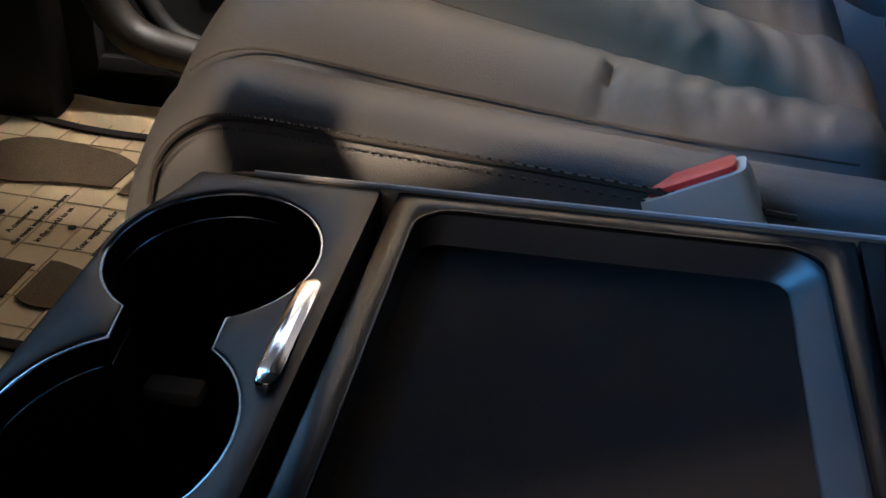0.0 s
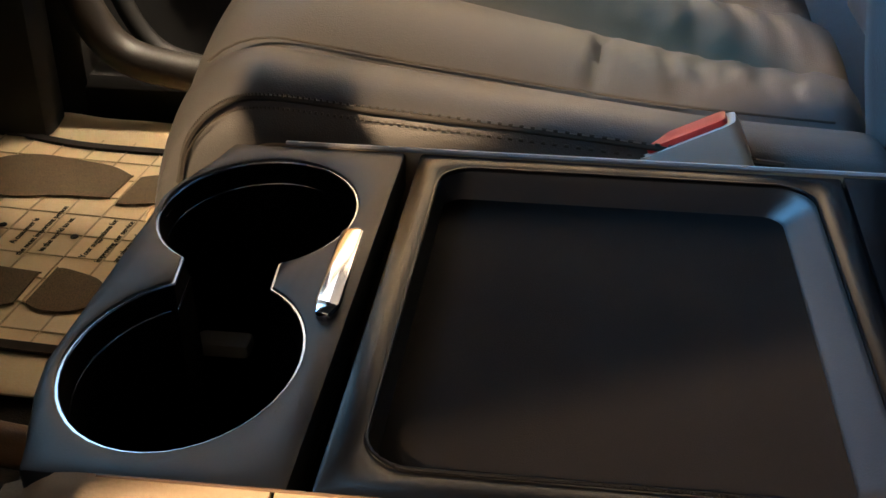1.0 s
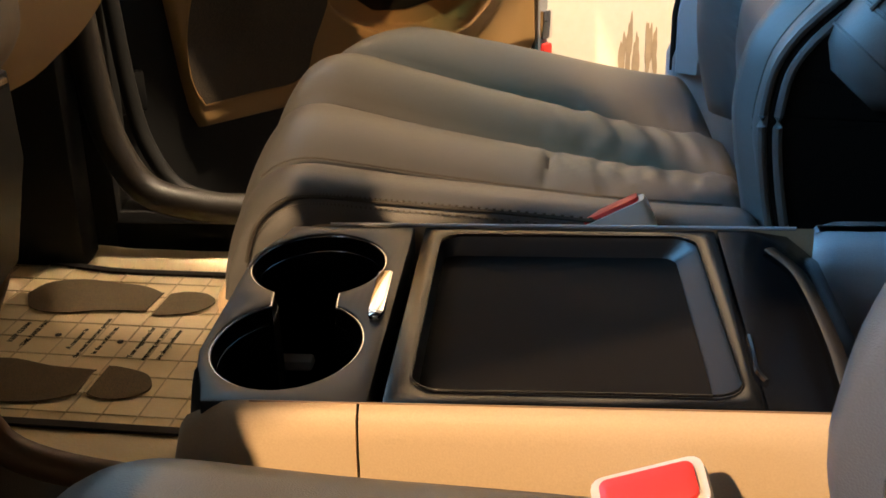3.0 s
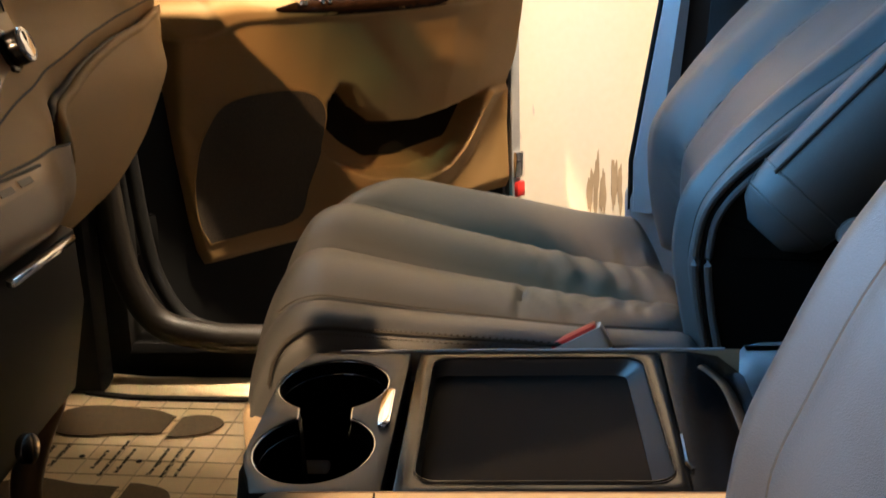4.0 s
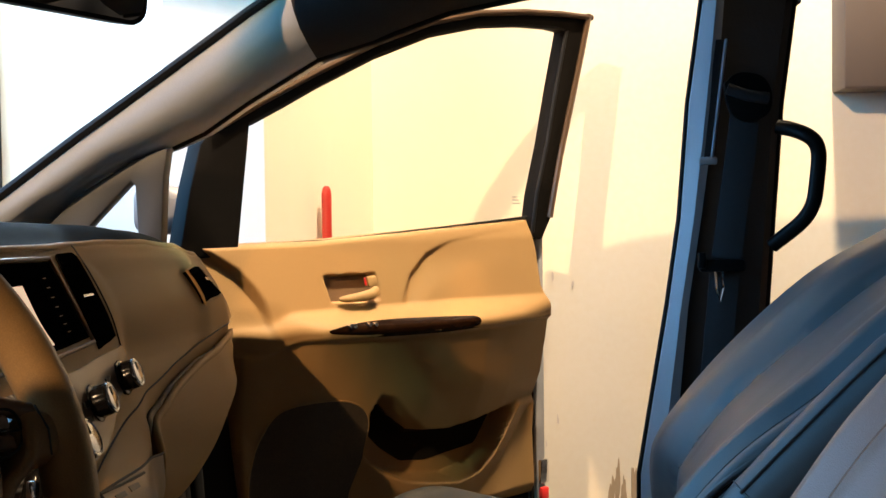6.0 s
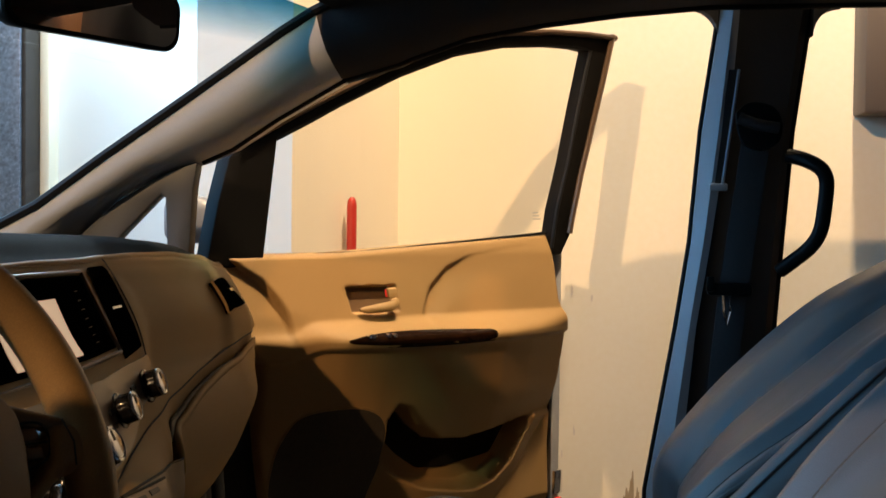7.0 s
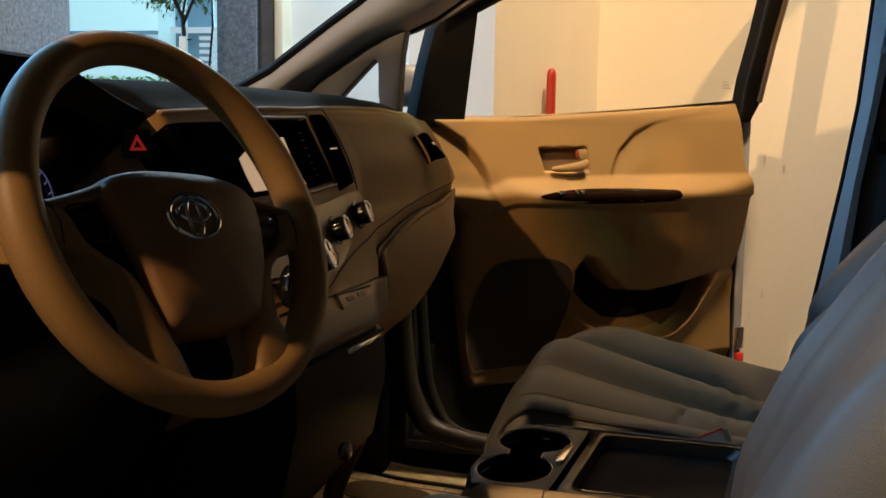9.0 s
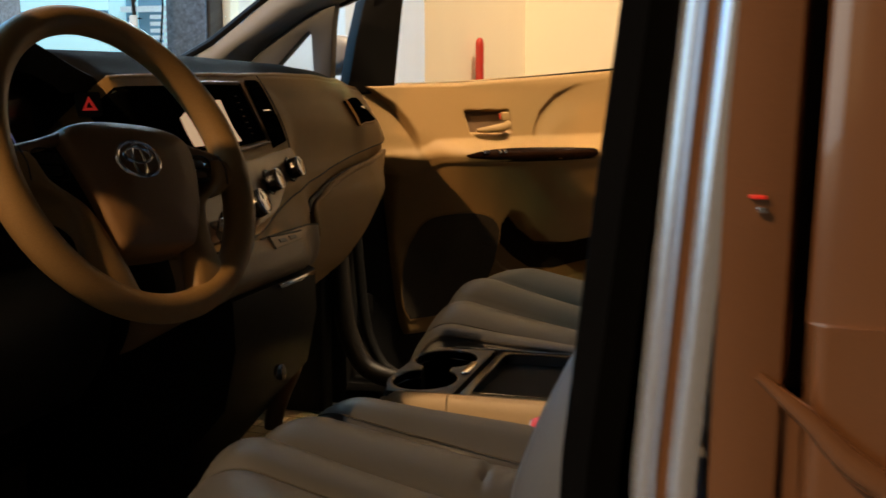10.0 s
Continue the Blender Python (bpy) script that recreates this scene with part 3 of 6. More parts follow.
def bpillar(s):
    front = [(0.247, 0.70), (0.247, 0.769), (0.259, 0.841), (0.291, 1.031), (0.310, 1.164), (0.324, 1.341), (0.347, 1.509), (0.352, 1.56)]
    inner = [(0.285, 0.70), (0.290, 0.769), (0.300, 0.860), (0.318, 1.031), (0.338, 1.164), (0.362, 1.341), (0.375, 1.509), (0.378, 1.56)]
    rear = [(0.42, 0.70), (0.422, 0.769), (0.426, 0.860), (0.438, 1.034), (0.447, 1.164), (0.460, 1.341), (0.482, 1.509), (0.49, 1.56)]
    rings = [[V((a[0], s * 0.80, a[1])), V((a[0] * 0.4 + b[0] * 0.6, s * 0.785, a[1])), V((b[0], s * 0.788, a[1])), V((b[0], s * 0.83, a[1])), V((a[0], s * 0.84, a[1]))] for a, b in zip(front, inner)]
    part("b_pillar_trim", loft(rings), GREYTRIM, car, "blue-grey trim on the door pillar")
    rings = [[V((a[0], s * 0.805, a[1])), V((a[0] * 0.5 + b[0] * 0.5, s * 0.797, a[1])), V((b[0] - 0.012, s * 0.800, a[1])), V((b[0], s * 0.812, a[1])), V((b[0], s * 0.86, a[1])), V((a[0], s * 0.86, a[1]))] for a, b in zip(inner, rear)]
    part("b_pillar", loft(rings), DARKTRIM, car, "dark door pillar behind the belt")
    part("pillar_seal", tube([(x - 0.003, s * 0.815, z) for x, z in front], 0.0035, 8, up=(0, 1, 0)), RUBBER, car, "black rubber door seal")
    part("pillar_seal", tube([(x + 0.002, s * 0.825, z) for x, z in rear], 0.007, 8, up=(0, 1, 0)), RUBBER, car)
    # rounded corner where the rail meets the pillar
    for cx, cz, sg in ((0.345, 1.533, -1), (0.489, 1.533, 1)):
        arc_ = [(cx + sg * 0.045 * (1 - math.cos(a)), cz - 0.045 * (1 - math.sin(a))) for a in np.linspace(0, math.pi / 2, 8)]
        part("corner_trim", plate([(x, z) for x, z in [(cx, cz + 0.02), *arc_, (cx + sg * 0.045, cz + 0.02)]], [], 0.03, facing((0, s * 0.80, 0), (0, -1, 0)) if s > 0 else facing((0, -0.83, 0), (0, -1, 0))), LINING, car)
    # belt, height guide and handle
    guide = [[V((x - 0.006, s * 0.786, z)), V((x + 0.006, s * 0.786, z)), V((x + 0.006, s * 0.792, z)), V((x - 0.006, s * 0.792, z))] for x, z in ((0.345, 1.258), (0.356, 1.345), (0.367, 1.434))]
    part("belt_guide", loft(guide), DARKTRIM, car, "slot of the belt height adjuster")
    part("guide_edge", tube([(x + 0.009, s * 0.785, z) for x, z in ((0.345, 1.256), (0.356, 1.345), (0.367, 1.434))], 0.0025, 8, up=(0, 1, 0)), GREYTRIM, car)
    part("guide_foot", box(0.334, 0.362, s * 0.787 - 0.005, s * 0.787 + 0.004, 1.246, 1.258, 0.003), GREYTRIM, car)
    part("belt_webbing", loft([[(x - 0.022, s * 0.785, z), (x, s * 0.782, z), (x + 0.022, s * 0.785, z), (x + 0.022, s * 0.782, z), (x, s * 0.779, z), (x - 0.022, s * 0.782, z)] for x, z in ((0.345, 0.78), (0.364, 1.00), (0.374, 1.10), (0.395, 1.255), (0.404, 1.33))]), WEB, car, "dark seat belt webbing")
    loop = [(p.x, p.y) for p in smooth_path([(x, z, 0) for x, z in ((0.371, 1.366), (0.385, 1.379), (0.404, 1.382), (0.428, 1.374), (0.440, 1.352), (0.438, 1.326), (0.425, 1.313), (0.404, 1.308), (0.384, 1.318), (0.374, 1.340), (0.371, 1.366))], 36)[:-1]]
    part("belt_loop", plate(loop, [], 0.016, facing((0, s * 0.768, 0), (0, -1, 0)), 0.004) if s > 0 else plate(loop, [], 0.016, facing((0, -0.784, 0), (0, -1, 0)), 0.004), BLACK, car, "black belt guide loop")
    part("loop_bar", tube(smooth_path([(0.374, s * 0.764, 1.358), (0.40, s * 0.762, 1.348), (0.434, s * 0.764, 1.342)], 10), 0.009, 10), DARKTRIM, car)
    part("belt_clip", box(0.332, 0.400, s * 0.772 - 0.008, s * 0.772 + 0.008, 1.084, 1.104, 0.005), BLACK, car)
    part("clip_catch", box(0.330, 0.342, s * 0.768 - 0.008, s * 0.768 + 0.008, 1.090, 1.114, 0.003), BLACK, car)
    part("belt_tongue", tube([(0.356, s * 0.766, 1.085), (0.357, s * 0.764, 1.06), (0.362, s * 0.764, 1.040), (0.367, s * 0.766, 1.06), (0.366, s * 0.766, 1.085)], 0.0024, 6), CHROME, car, "metal belt tongue")
    hp = smooth_path([(0.455, s * 0.80, 1.302), (0.472, s * 0.785, 1.297), (0.489, s * 0.77, 1.288), (0.501, s * 0.765, 1.277), (0.5065, s * 0.765, 1.262), (0.5065, s * 0.765, 1.245), (0.504, s * 0.765, 1.218), (0.5005, s * 0.765, 1.192), (0.494, s * 0.767, 1.174), (0.483, s * 0.772, 1.158), (0.466, s * 0.785, 1.141), (0.445, s * 0.80, 1.122)], 44)
    part("grab_handle", tube(hp, 0.0115, 12, up=(0, 1, 0), flat=0.8), BLACK, car, "black grab handle")
    part("lower_pillar", box(0.24, 0.44, s * 0.835 - 0.03, s * 0.835 + 0.03, 0.30, 0.73, 0.015), GREYTRIM, car, "blue-grey lower door pillar trim")


bpillar(1)


def driver_pillar():
    prof = [(0.33, 0.30), (0.33, 0.77), (0.345, 1.03), (0.36, 1.16), (0.375, 1.34), (0.39, 1.56)]
    part("b_pillar", loft([[V((x, -0.80, z)), V((x + 0.13, -0.80, z)), V((x + 0.13, -0.88, z)), V((x, -0.88, z))] for x, z in prof]), DARKTRIM, car, "dark door pillar on the driver's side")


driver_pillar()
# closed rear half of the body
for s in (1, -1):
    part("rear_side", box(0.50 if s > 0 else 0.46, 2.2, s * 0.90 - 0.04, s * 0.90 + 0.04, 0.30, 1.02 if s > 0 else 1.05, 0.01), PAINT, car, "bronze rear body side")
# unseen panels closing the rear sides, added to cut light on the dashboard
for s in (1, -1):
    part("rear_quarter", box(1.15 if s > 0 else 1.40, 2.2, s * 0.86 - 0.03, s * 0.86 + 0.03, 1.02, 1.62, 0.01), DARKTRIM, car, "unseen dark rear quarter added to block light")
part("tailgate", box(2.18, 2.24, -0.90, 0.90, 0.30, 1.62, 0.01), PAINT, car, "bronze closed tailgate")
bench = thing("rear_bench", "grey leather rear bench behind the front seats", "car seat", pose(0, 0, 0))
part("seat", box(1.05, 1.60, -0.72, 0.72, 0.45, 0.82, 0.05, 3), LEATHER, bench)
part("backrest", box(1.60, 1.78, -0.72, 0.72, 0.62, 1.40, 0.05, 3), LEATHER, bench)

# outside of the driver's door pillar: seal, painted flanges, sliding door edge
def upright(name, prof, z0, z1, mat, label, lean=0.085):
    rings = []
    for k in range(9):
        z = z0 + (z1 - z0) * k / 8
        rings.append([V((x + (0.003 if lean < 0.05 else -0.006) + lean * (z - 1.07) + 0.25 * max(0, 1.06 - z) ** 2, y, z)) for x, y in prof])
    part(name, loft(rings), mat, car, label)


upright("outer_seal", [(0.288, -0.955), (0.291, -0.972), (0.302, -0.978), (0.314, -0.972), (0.315, -0.90), (0.288, -0.90)], 0.45, 1.52, BEZEL, "black rubber seal on the driver's door pillar", 0.12)
# pale flange colour stands for sheen on the bronze paint
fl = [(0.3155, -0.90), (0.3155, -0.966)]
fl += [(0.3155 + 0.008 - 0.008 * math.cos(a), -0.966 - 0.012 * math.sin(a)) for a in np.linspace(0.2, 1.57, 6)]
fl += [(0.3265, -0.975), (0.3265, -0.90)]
upright("jamb_flange", fl, 0.45, 1.52, JAMB_SHEEN, "flange of the driver's door pillar with its pale sheen painted on")
upright("jamb_groove", [(0.3267, -0.90), (0.3267, -0.974), (0.3303, -0.974), (0.3303, -0.90)], 0.45, 1.52, PAINT, "bronze groove in the door pillar")
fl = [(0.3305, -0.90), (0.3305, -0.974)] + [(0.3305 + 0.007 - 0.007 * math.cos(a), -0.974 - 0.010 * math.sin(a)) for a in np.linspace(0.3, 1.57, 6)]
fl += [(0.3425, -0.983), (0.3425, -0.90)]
upright("jamb_flange", fl, 0.45, 1.52, JAMB_SHEEN, "flange of the driver's door pillar with its pale sheen painted on")
fl = [(0.3335, -0.90), (0.3335, -0.9835), (0.345, -0.986), (0.358, -0.984), (0.3605, -0.978), (0.3605, -0.90)]
upright("outer_pillar", fl, 0.45, 1.52, PAINT, "bronze painted outer door pillar", 0.03)
upright("door_gap", [(0.3605, -0.90), (0.3605, -0.962), (0.367, -0.962), (0.367, -0.90)], 1.02, 1.52, BLACK, "dark gap before the sliding door", 0.03)
sd = [(0.367, -0.90), (0.367, -0.975)] + [(0.367 + 0.008 - 0.008 * math.cos(a), -0.975 - 0.012 * math.sin(a)) for a in np.linspace(0.2, 1.57, 6)] + [(0.5, -0.992), (0.9, -0.995), (1.4, -0.985), (1.4, -0.90)]
upright("sliding_door", sd, 0.35, 1.05, PAINT, "bronze painted sliding door", 0.03)
upright("sliding_door_frame", [(0.367, -0.90), (0.367, -0.978), (0.375, -0.984), (0.43, -0.984), (0.43, -0.90)], 1.05, 1.52, PAINT, "bronze window frame of the sliding door", 0.03)
part("sliding_door_glass", box(0.43, 1.38, -0.965, -0.96, 1.05, 1.50), PRIVACY, car, "dark privacy glass of the sliding door")
upright("door_gap_cover", [(0.3605, -0.90), (0.3605, -0.979), (0.367, -0.979), (0.367, -0.90)], 0.45, 1.018, PAINT, "bronze lower edge of the door gap", 0.03)
part("door_moulding", tube(smooth_path([(0.353, -0.987, 1.030), (0.372, -0.990, 1.015), (0.398, -0.993, 0.994), (0.46, -0.998, 0.974), (0.9, -1.0, 0.962), (1.35, -0.99, 0.962)], 40), [0.002 + 0.0003 * min(k, 14) for k in range(40)], 10), PAINT, car, "bronze moulding on the sliding door")
# red and white glints reflected in the paint, built as small parts
part("red_glint", box(0.347, 0.353, -0.9885, -0.984, 1.0972, 1.0985, 0.0004), RED, car, "red glint on the door pillar, built as a small part")
part("pale_glint", box(0.350, 0.3535, -0.989, -0.984, 1.0920, 1.0945, 0.0005), CHROME, car, "pale glint on the door pillar, built as a small part")

# ---- centre console ----
CZ = 0.76
con = thing("centre_console", "dark centre console with twin cup holders, tray and beige flanks", "car console", pose(0, 0, 0))


def console_front(y):
    return -0.103 + 0.016 * step(0.06, 0.125, abs(y))


ys = np.linspace(-0.118, 0.121, 14)
front = [(console_front(y), y) for y in ys]
cups = ((-0.0585, 0.057, 0.0395, 0.0465), (-0.0565, -0.052, 0.0385, 0.0500))


def figure(grow=0.0):
    (xa, ya, ra, sa), (xb, yb, rb, sb) = cups
    up = [(xa + (ra + grow) * math.cos(a), ya + (sa + grow) * math.sin(a)) for a in (radians(d) for d in np.linspace(-62, 242, 36))]
    dn = [(xb + (rb + grow) * math.cos(a), yb + (sb + grow) * math.sin(a)) for a in (radians(d) for d in np.linspace(118, 422, 36))]
    return up + dn


outline = [(-0.004, 0.121), *[p for p in reversed(front)], (-0.004, -0.118)]
part("cup_panel", plate(outline, [figure(0.003)], 0.02, pose(0, 0, CZ), 0.0025), CUPPANEL, con, "satin dark cup holder panel")
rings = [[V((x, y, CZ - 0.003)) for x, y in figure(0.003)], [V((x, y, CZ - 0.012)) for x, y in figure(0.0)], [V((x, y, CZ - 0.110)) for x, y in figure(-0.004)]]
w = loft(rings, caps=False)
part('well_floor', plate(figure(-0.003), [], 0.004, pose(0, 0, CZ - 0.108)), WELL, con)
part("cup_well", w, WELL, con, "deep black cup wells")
part("cup_ring", tube([(x, y, CZ - 0.002) for x, y in figure(0.0028)], 0.0008, 6, closed=True), DCHROME, con, "bright rim round the cup wells")
part("cup_ring", tube([(x, y, CZ - 0.012) for x, y in figure(0.0005)], 0.0006, 6, closed=True), DCHROME, con)
part("cup_tab", box(-0.090, -0.064, 0.040, 0.053, CZ - 0.070, CZ - 0.062, 0.003), BUCKLE, con, "pale spring tab in the cup well")
# bright push button
part("push_button", plate([(-0.018, 0.036), (-0.0115, 0.040), (-0.0085, 0.036), (-0.0075, -0.020), (-0.010, -0.027), (-0.0155, -0.026), (-0.0172, -0.018)], [], 0.006, pose(0, 0, CZ + 0.004), 0.0015), CHROME, con, "bright chrome push button")

# tray panel with its sunk tray
rim = rounded(0.0155, 0.1815, -0.103, 0.106, 0.016, 7)
flo = rounded(0.0175, 0.1690, -0.092, 0.099, 0.010, 7)
part("tray_panel", plate([(0.003, 0.121), (0.003, -0.118), (0.190, -0.118), (0.197, 0.119)], [rim], 0.02, pose(0, 0, CZ), 0.002), CONSOLE, con, "satin dark tray panel")
rim2 = rounded(0.0160, 0.1805, -0.1020, 0.1050, 0.0155, 7)
part("tray_wall", loft([[V((x, y, CZ - 0.001)) for x, y in rim], [V((x, y, CZ - 0.004)) for x, y in rim2], [V((x, y, CZ - 0.0105)) for x, y in rounded(0.0172, 0.1700, -0.093, 0.100, 0.011, 7)], [V((x, y, CZ - 0.0125)) for x, y in flo]], caps=False), TRAYWALL, con, "sloping satin wall of the tray")
part("tray_floor", plate(flo, [], 0.004, pose(0, 0, CZ - 0.0120)), TRAY, con, "dark rubber tray floor")
part("tray_lip", tube([(x, y, CZ + 0.0005) for x, y in rounded(0.0150, 0.1820, -0.1035, 0.1065, 0.0165, 7)], 0.0007, 6, closed=True), CONSOLE, con)
# rear bin
part("rear_lid", loft([[V((x + 0.004 * (y / 0.12), y, z)) for y in np.linspace(-0.118, 0.119, 9)] + [V((x, y, z - 0.03)) for y in np.linspace(0.119, -0.118, 9)]
                       for x, z in ((0.194, CZ), (0.215, CZ), (0.240, CZ - 0.004), (0.262, CZ - 0.022), (0.272, CZ - 0.05))]), CONSOLE, con, "dark rear lid of the console")
part("lid_strip", tube(smooth_path([(0.226, 0.085, CZ + 0.001), (0.238, 0.05, CZ - 0.001), (0.238, -0.03, CZ - 0.001), (0.232, -0.10, CZ + 0.001)], 16), 0.004, 8, 0.3), SILLTRIM, con, "brown strip on the rear lid")
part("lid_clip", tube(smooth_path([(0.1925, -0.040, CZ + 0.0015), (0.1915, -0.060, CZ + 0.002), (0.1905, -0.080, CZ + 0.002), (0.1935, -0.089, CZ + 0.001)], 14), 0.0016, 6), CHROME, con, "thin bright edge of the lid clip")
# flanks
for s, y0, nm in ((-1, -0.118, "side_panel"), (1, 0.121, "side_panel")):
    for xa, xb in ((-0.100, -0.0085), (-0.0070, 0.262)):
        rings = []
        for x in (np.linspace(xa, xb, 24) if xa < -0.05 else np.linspace(xa, xb, 12)):
            e = 0.006 * step(-0.070, -0.100, x)
            q = max(0.0, min(1.0, (-0.066 - x) / 0.034))
            dip = 0.034 * (1 - math.sqrt(1 - q * q))
            prof = [(0.000, 0.001), (0.004, -0.001), (0.0075, -0.006), (0.0095, -0.016), (0.011, -0.05), (0.012, -0.14), (0.008, -0.31), (-0.009, -0.31), (-0.009, -0.022), (-0.002, -0.020)]
            rings.append([V((x - (0.004 if xa < -0.05 and x < -0.09 else 0), y0 + s * (d - e), CZ + h - dip * (1 if h > -0.1 else 0))) for d, h in prof])
        part(nm, bev(loft(rings), 0.001, 1, 70), BEIGE_LIGHT, con, "pale beige flank with a fine split line")
    part("edge_strip", tube([(x, y0 + s * 0.0005, CZ + 0.0008) for x in np.linspace(-0.062, 0.25, 20)], 0.0013 if s > 0 else 0.0006, 6), GREYTRIM if s > 0 else TAUPE, con, "thin pale edge line")
fr = [[V((console_front(y) + 0.003, y, CZ - 0.006)), V((console_front(y) - 0.004, y, CZ - 0.014)), V((console_front(y) - 0.014, y, CZ - 0.08)), V((console_front(y) - 0.02, y, CZ - 0.32)), V((console_front(y) - 0.004, y, CZ - 0.32)), V((console_front(y) + 0.004, y, CZ - 0.02))] for y in ys]
part("front_panel", loft(fr), CUPPANEL, con, "dark curved nose of the console")
part("core", box(-0.09, 0.255, -0.10, 0.10, 0.44, 0.640), BLACK, con)

# ---- seats ----
ETA = [0.0, 0.02, 0.05, 0.09, 0.22, 0.33, 0.41, 0.465, 0.49]
ZF = table([0.0, 0.02, 0.05, 0.09, 0.22, 0.33, 0.43, 0.49], [0.762, 0.772, 0.776, 0.771, 0.786, 0.812, 0.818, 0.785])
ZR = table([0.0, 0.02, 0.05, 0.09, 0.22, 0.33, 0.43, 0.49], [0.735, 0.738, 0.735, 0.720, 0.708, 0.718, 0.736, 0.714])
SEAMS = (0.09, 0.22, 0.33)


def seam_curve(k, x):
    """The seams fan out a little towards the front."""
    return SEAMS[k] + (0.02, 0.0, -0.01)[k] * (x - 0.05) / 0.3


def cushion_top(x, e):
    f = max(0.0, min(1.0, (x + 0.14) / 0.39))
    f2 = 1 - (1 - f) ** 1.35
    z = ZF(e) * (1 - f2) + ZR(e) * f2
    edges = [0.0, *[seam_curve(k, x) for k in range(3)], 0.49]
    for a, b in zip(edges, edges[1:]):
        if a <= e <= b:
            q = (e - a) / (b - a)
            amp = 0.014 if a == 0.0 else 0.026
            z += amp * (math.sin(math.pi * q) ** 0.45 - 0.6) if 0 < q < 1 and a > 0 else (amp * (math.sin(math.pi * (0.5 + q / 2)) ** 0.45 - 0.6) if q < 1 else -0.6 * amp)
    # gathered wrinkles at the back of the middle panels
    if 0.07 < e < 0.35:
        near = min(abs(e - seam_curve(k, x)) for k in range(3))
        wr = step(0.01, 0.13, x) * (1 - step(0.245, 0.27, x)) * step(0.0, 0.022, near)
        bend = x * 150 + 7.0 * noise.noise(V((x * 7, e * 16, 0))) + e * 14
        fold = (0.5 - abs(math.sin(bend)) ** 0.5) * (0.45 + 1.1 * max(0.0, noise.noise(V((x * 11, e * 17, 7.0))) + 0.25))
        z += 0.0030 * wr * noise.noise(V((x * 55, e * 12, 2.0))) + 0.0055 * wr * (0.35 + 0.8 * math.exp(-near / 0.03)) * fold
        # one deep crease across the first panel
        z -= 0.006 * math.exp(-((x - 0.088 - 0.10 * (e - 0.15)) / 0.0035) ** 2) * step(0.095, 0.115, e) * step(0.20, 0.165, e)
    z += 0.003 * noise.noise(V((x * 7, e * 8, 5.0)))
    return z


def cushion_front(e):
    return -0.180 + (0.022 * (abs(e - 0.25) / 0.25) ** 3 if e < 0.25 else 0.060 * ((e - 0.25) / 0.24) ** 2)


CUSHION_END = flow([0.0, 0.10, 0.25, 0.37, 0.49], [0.256, 0.259, 0.270, 0.258, 0.242])


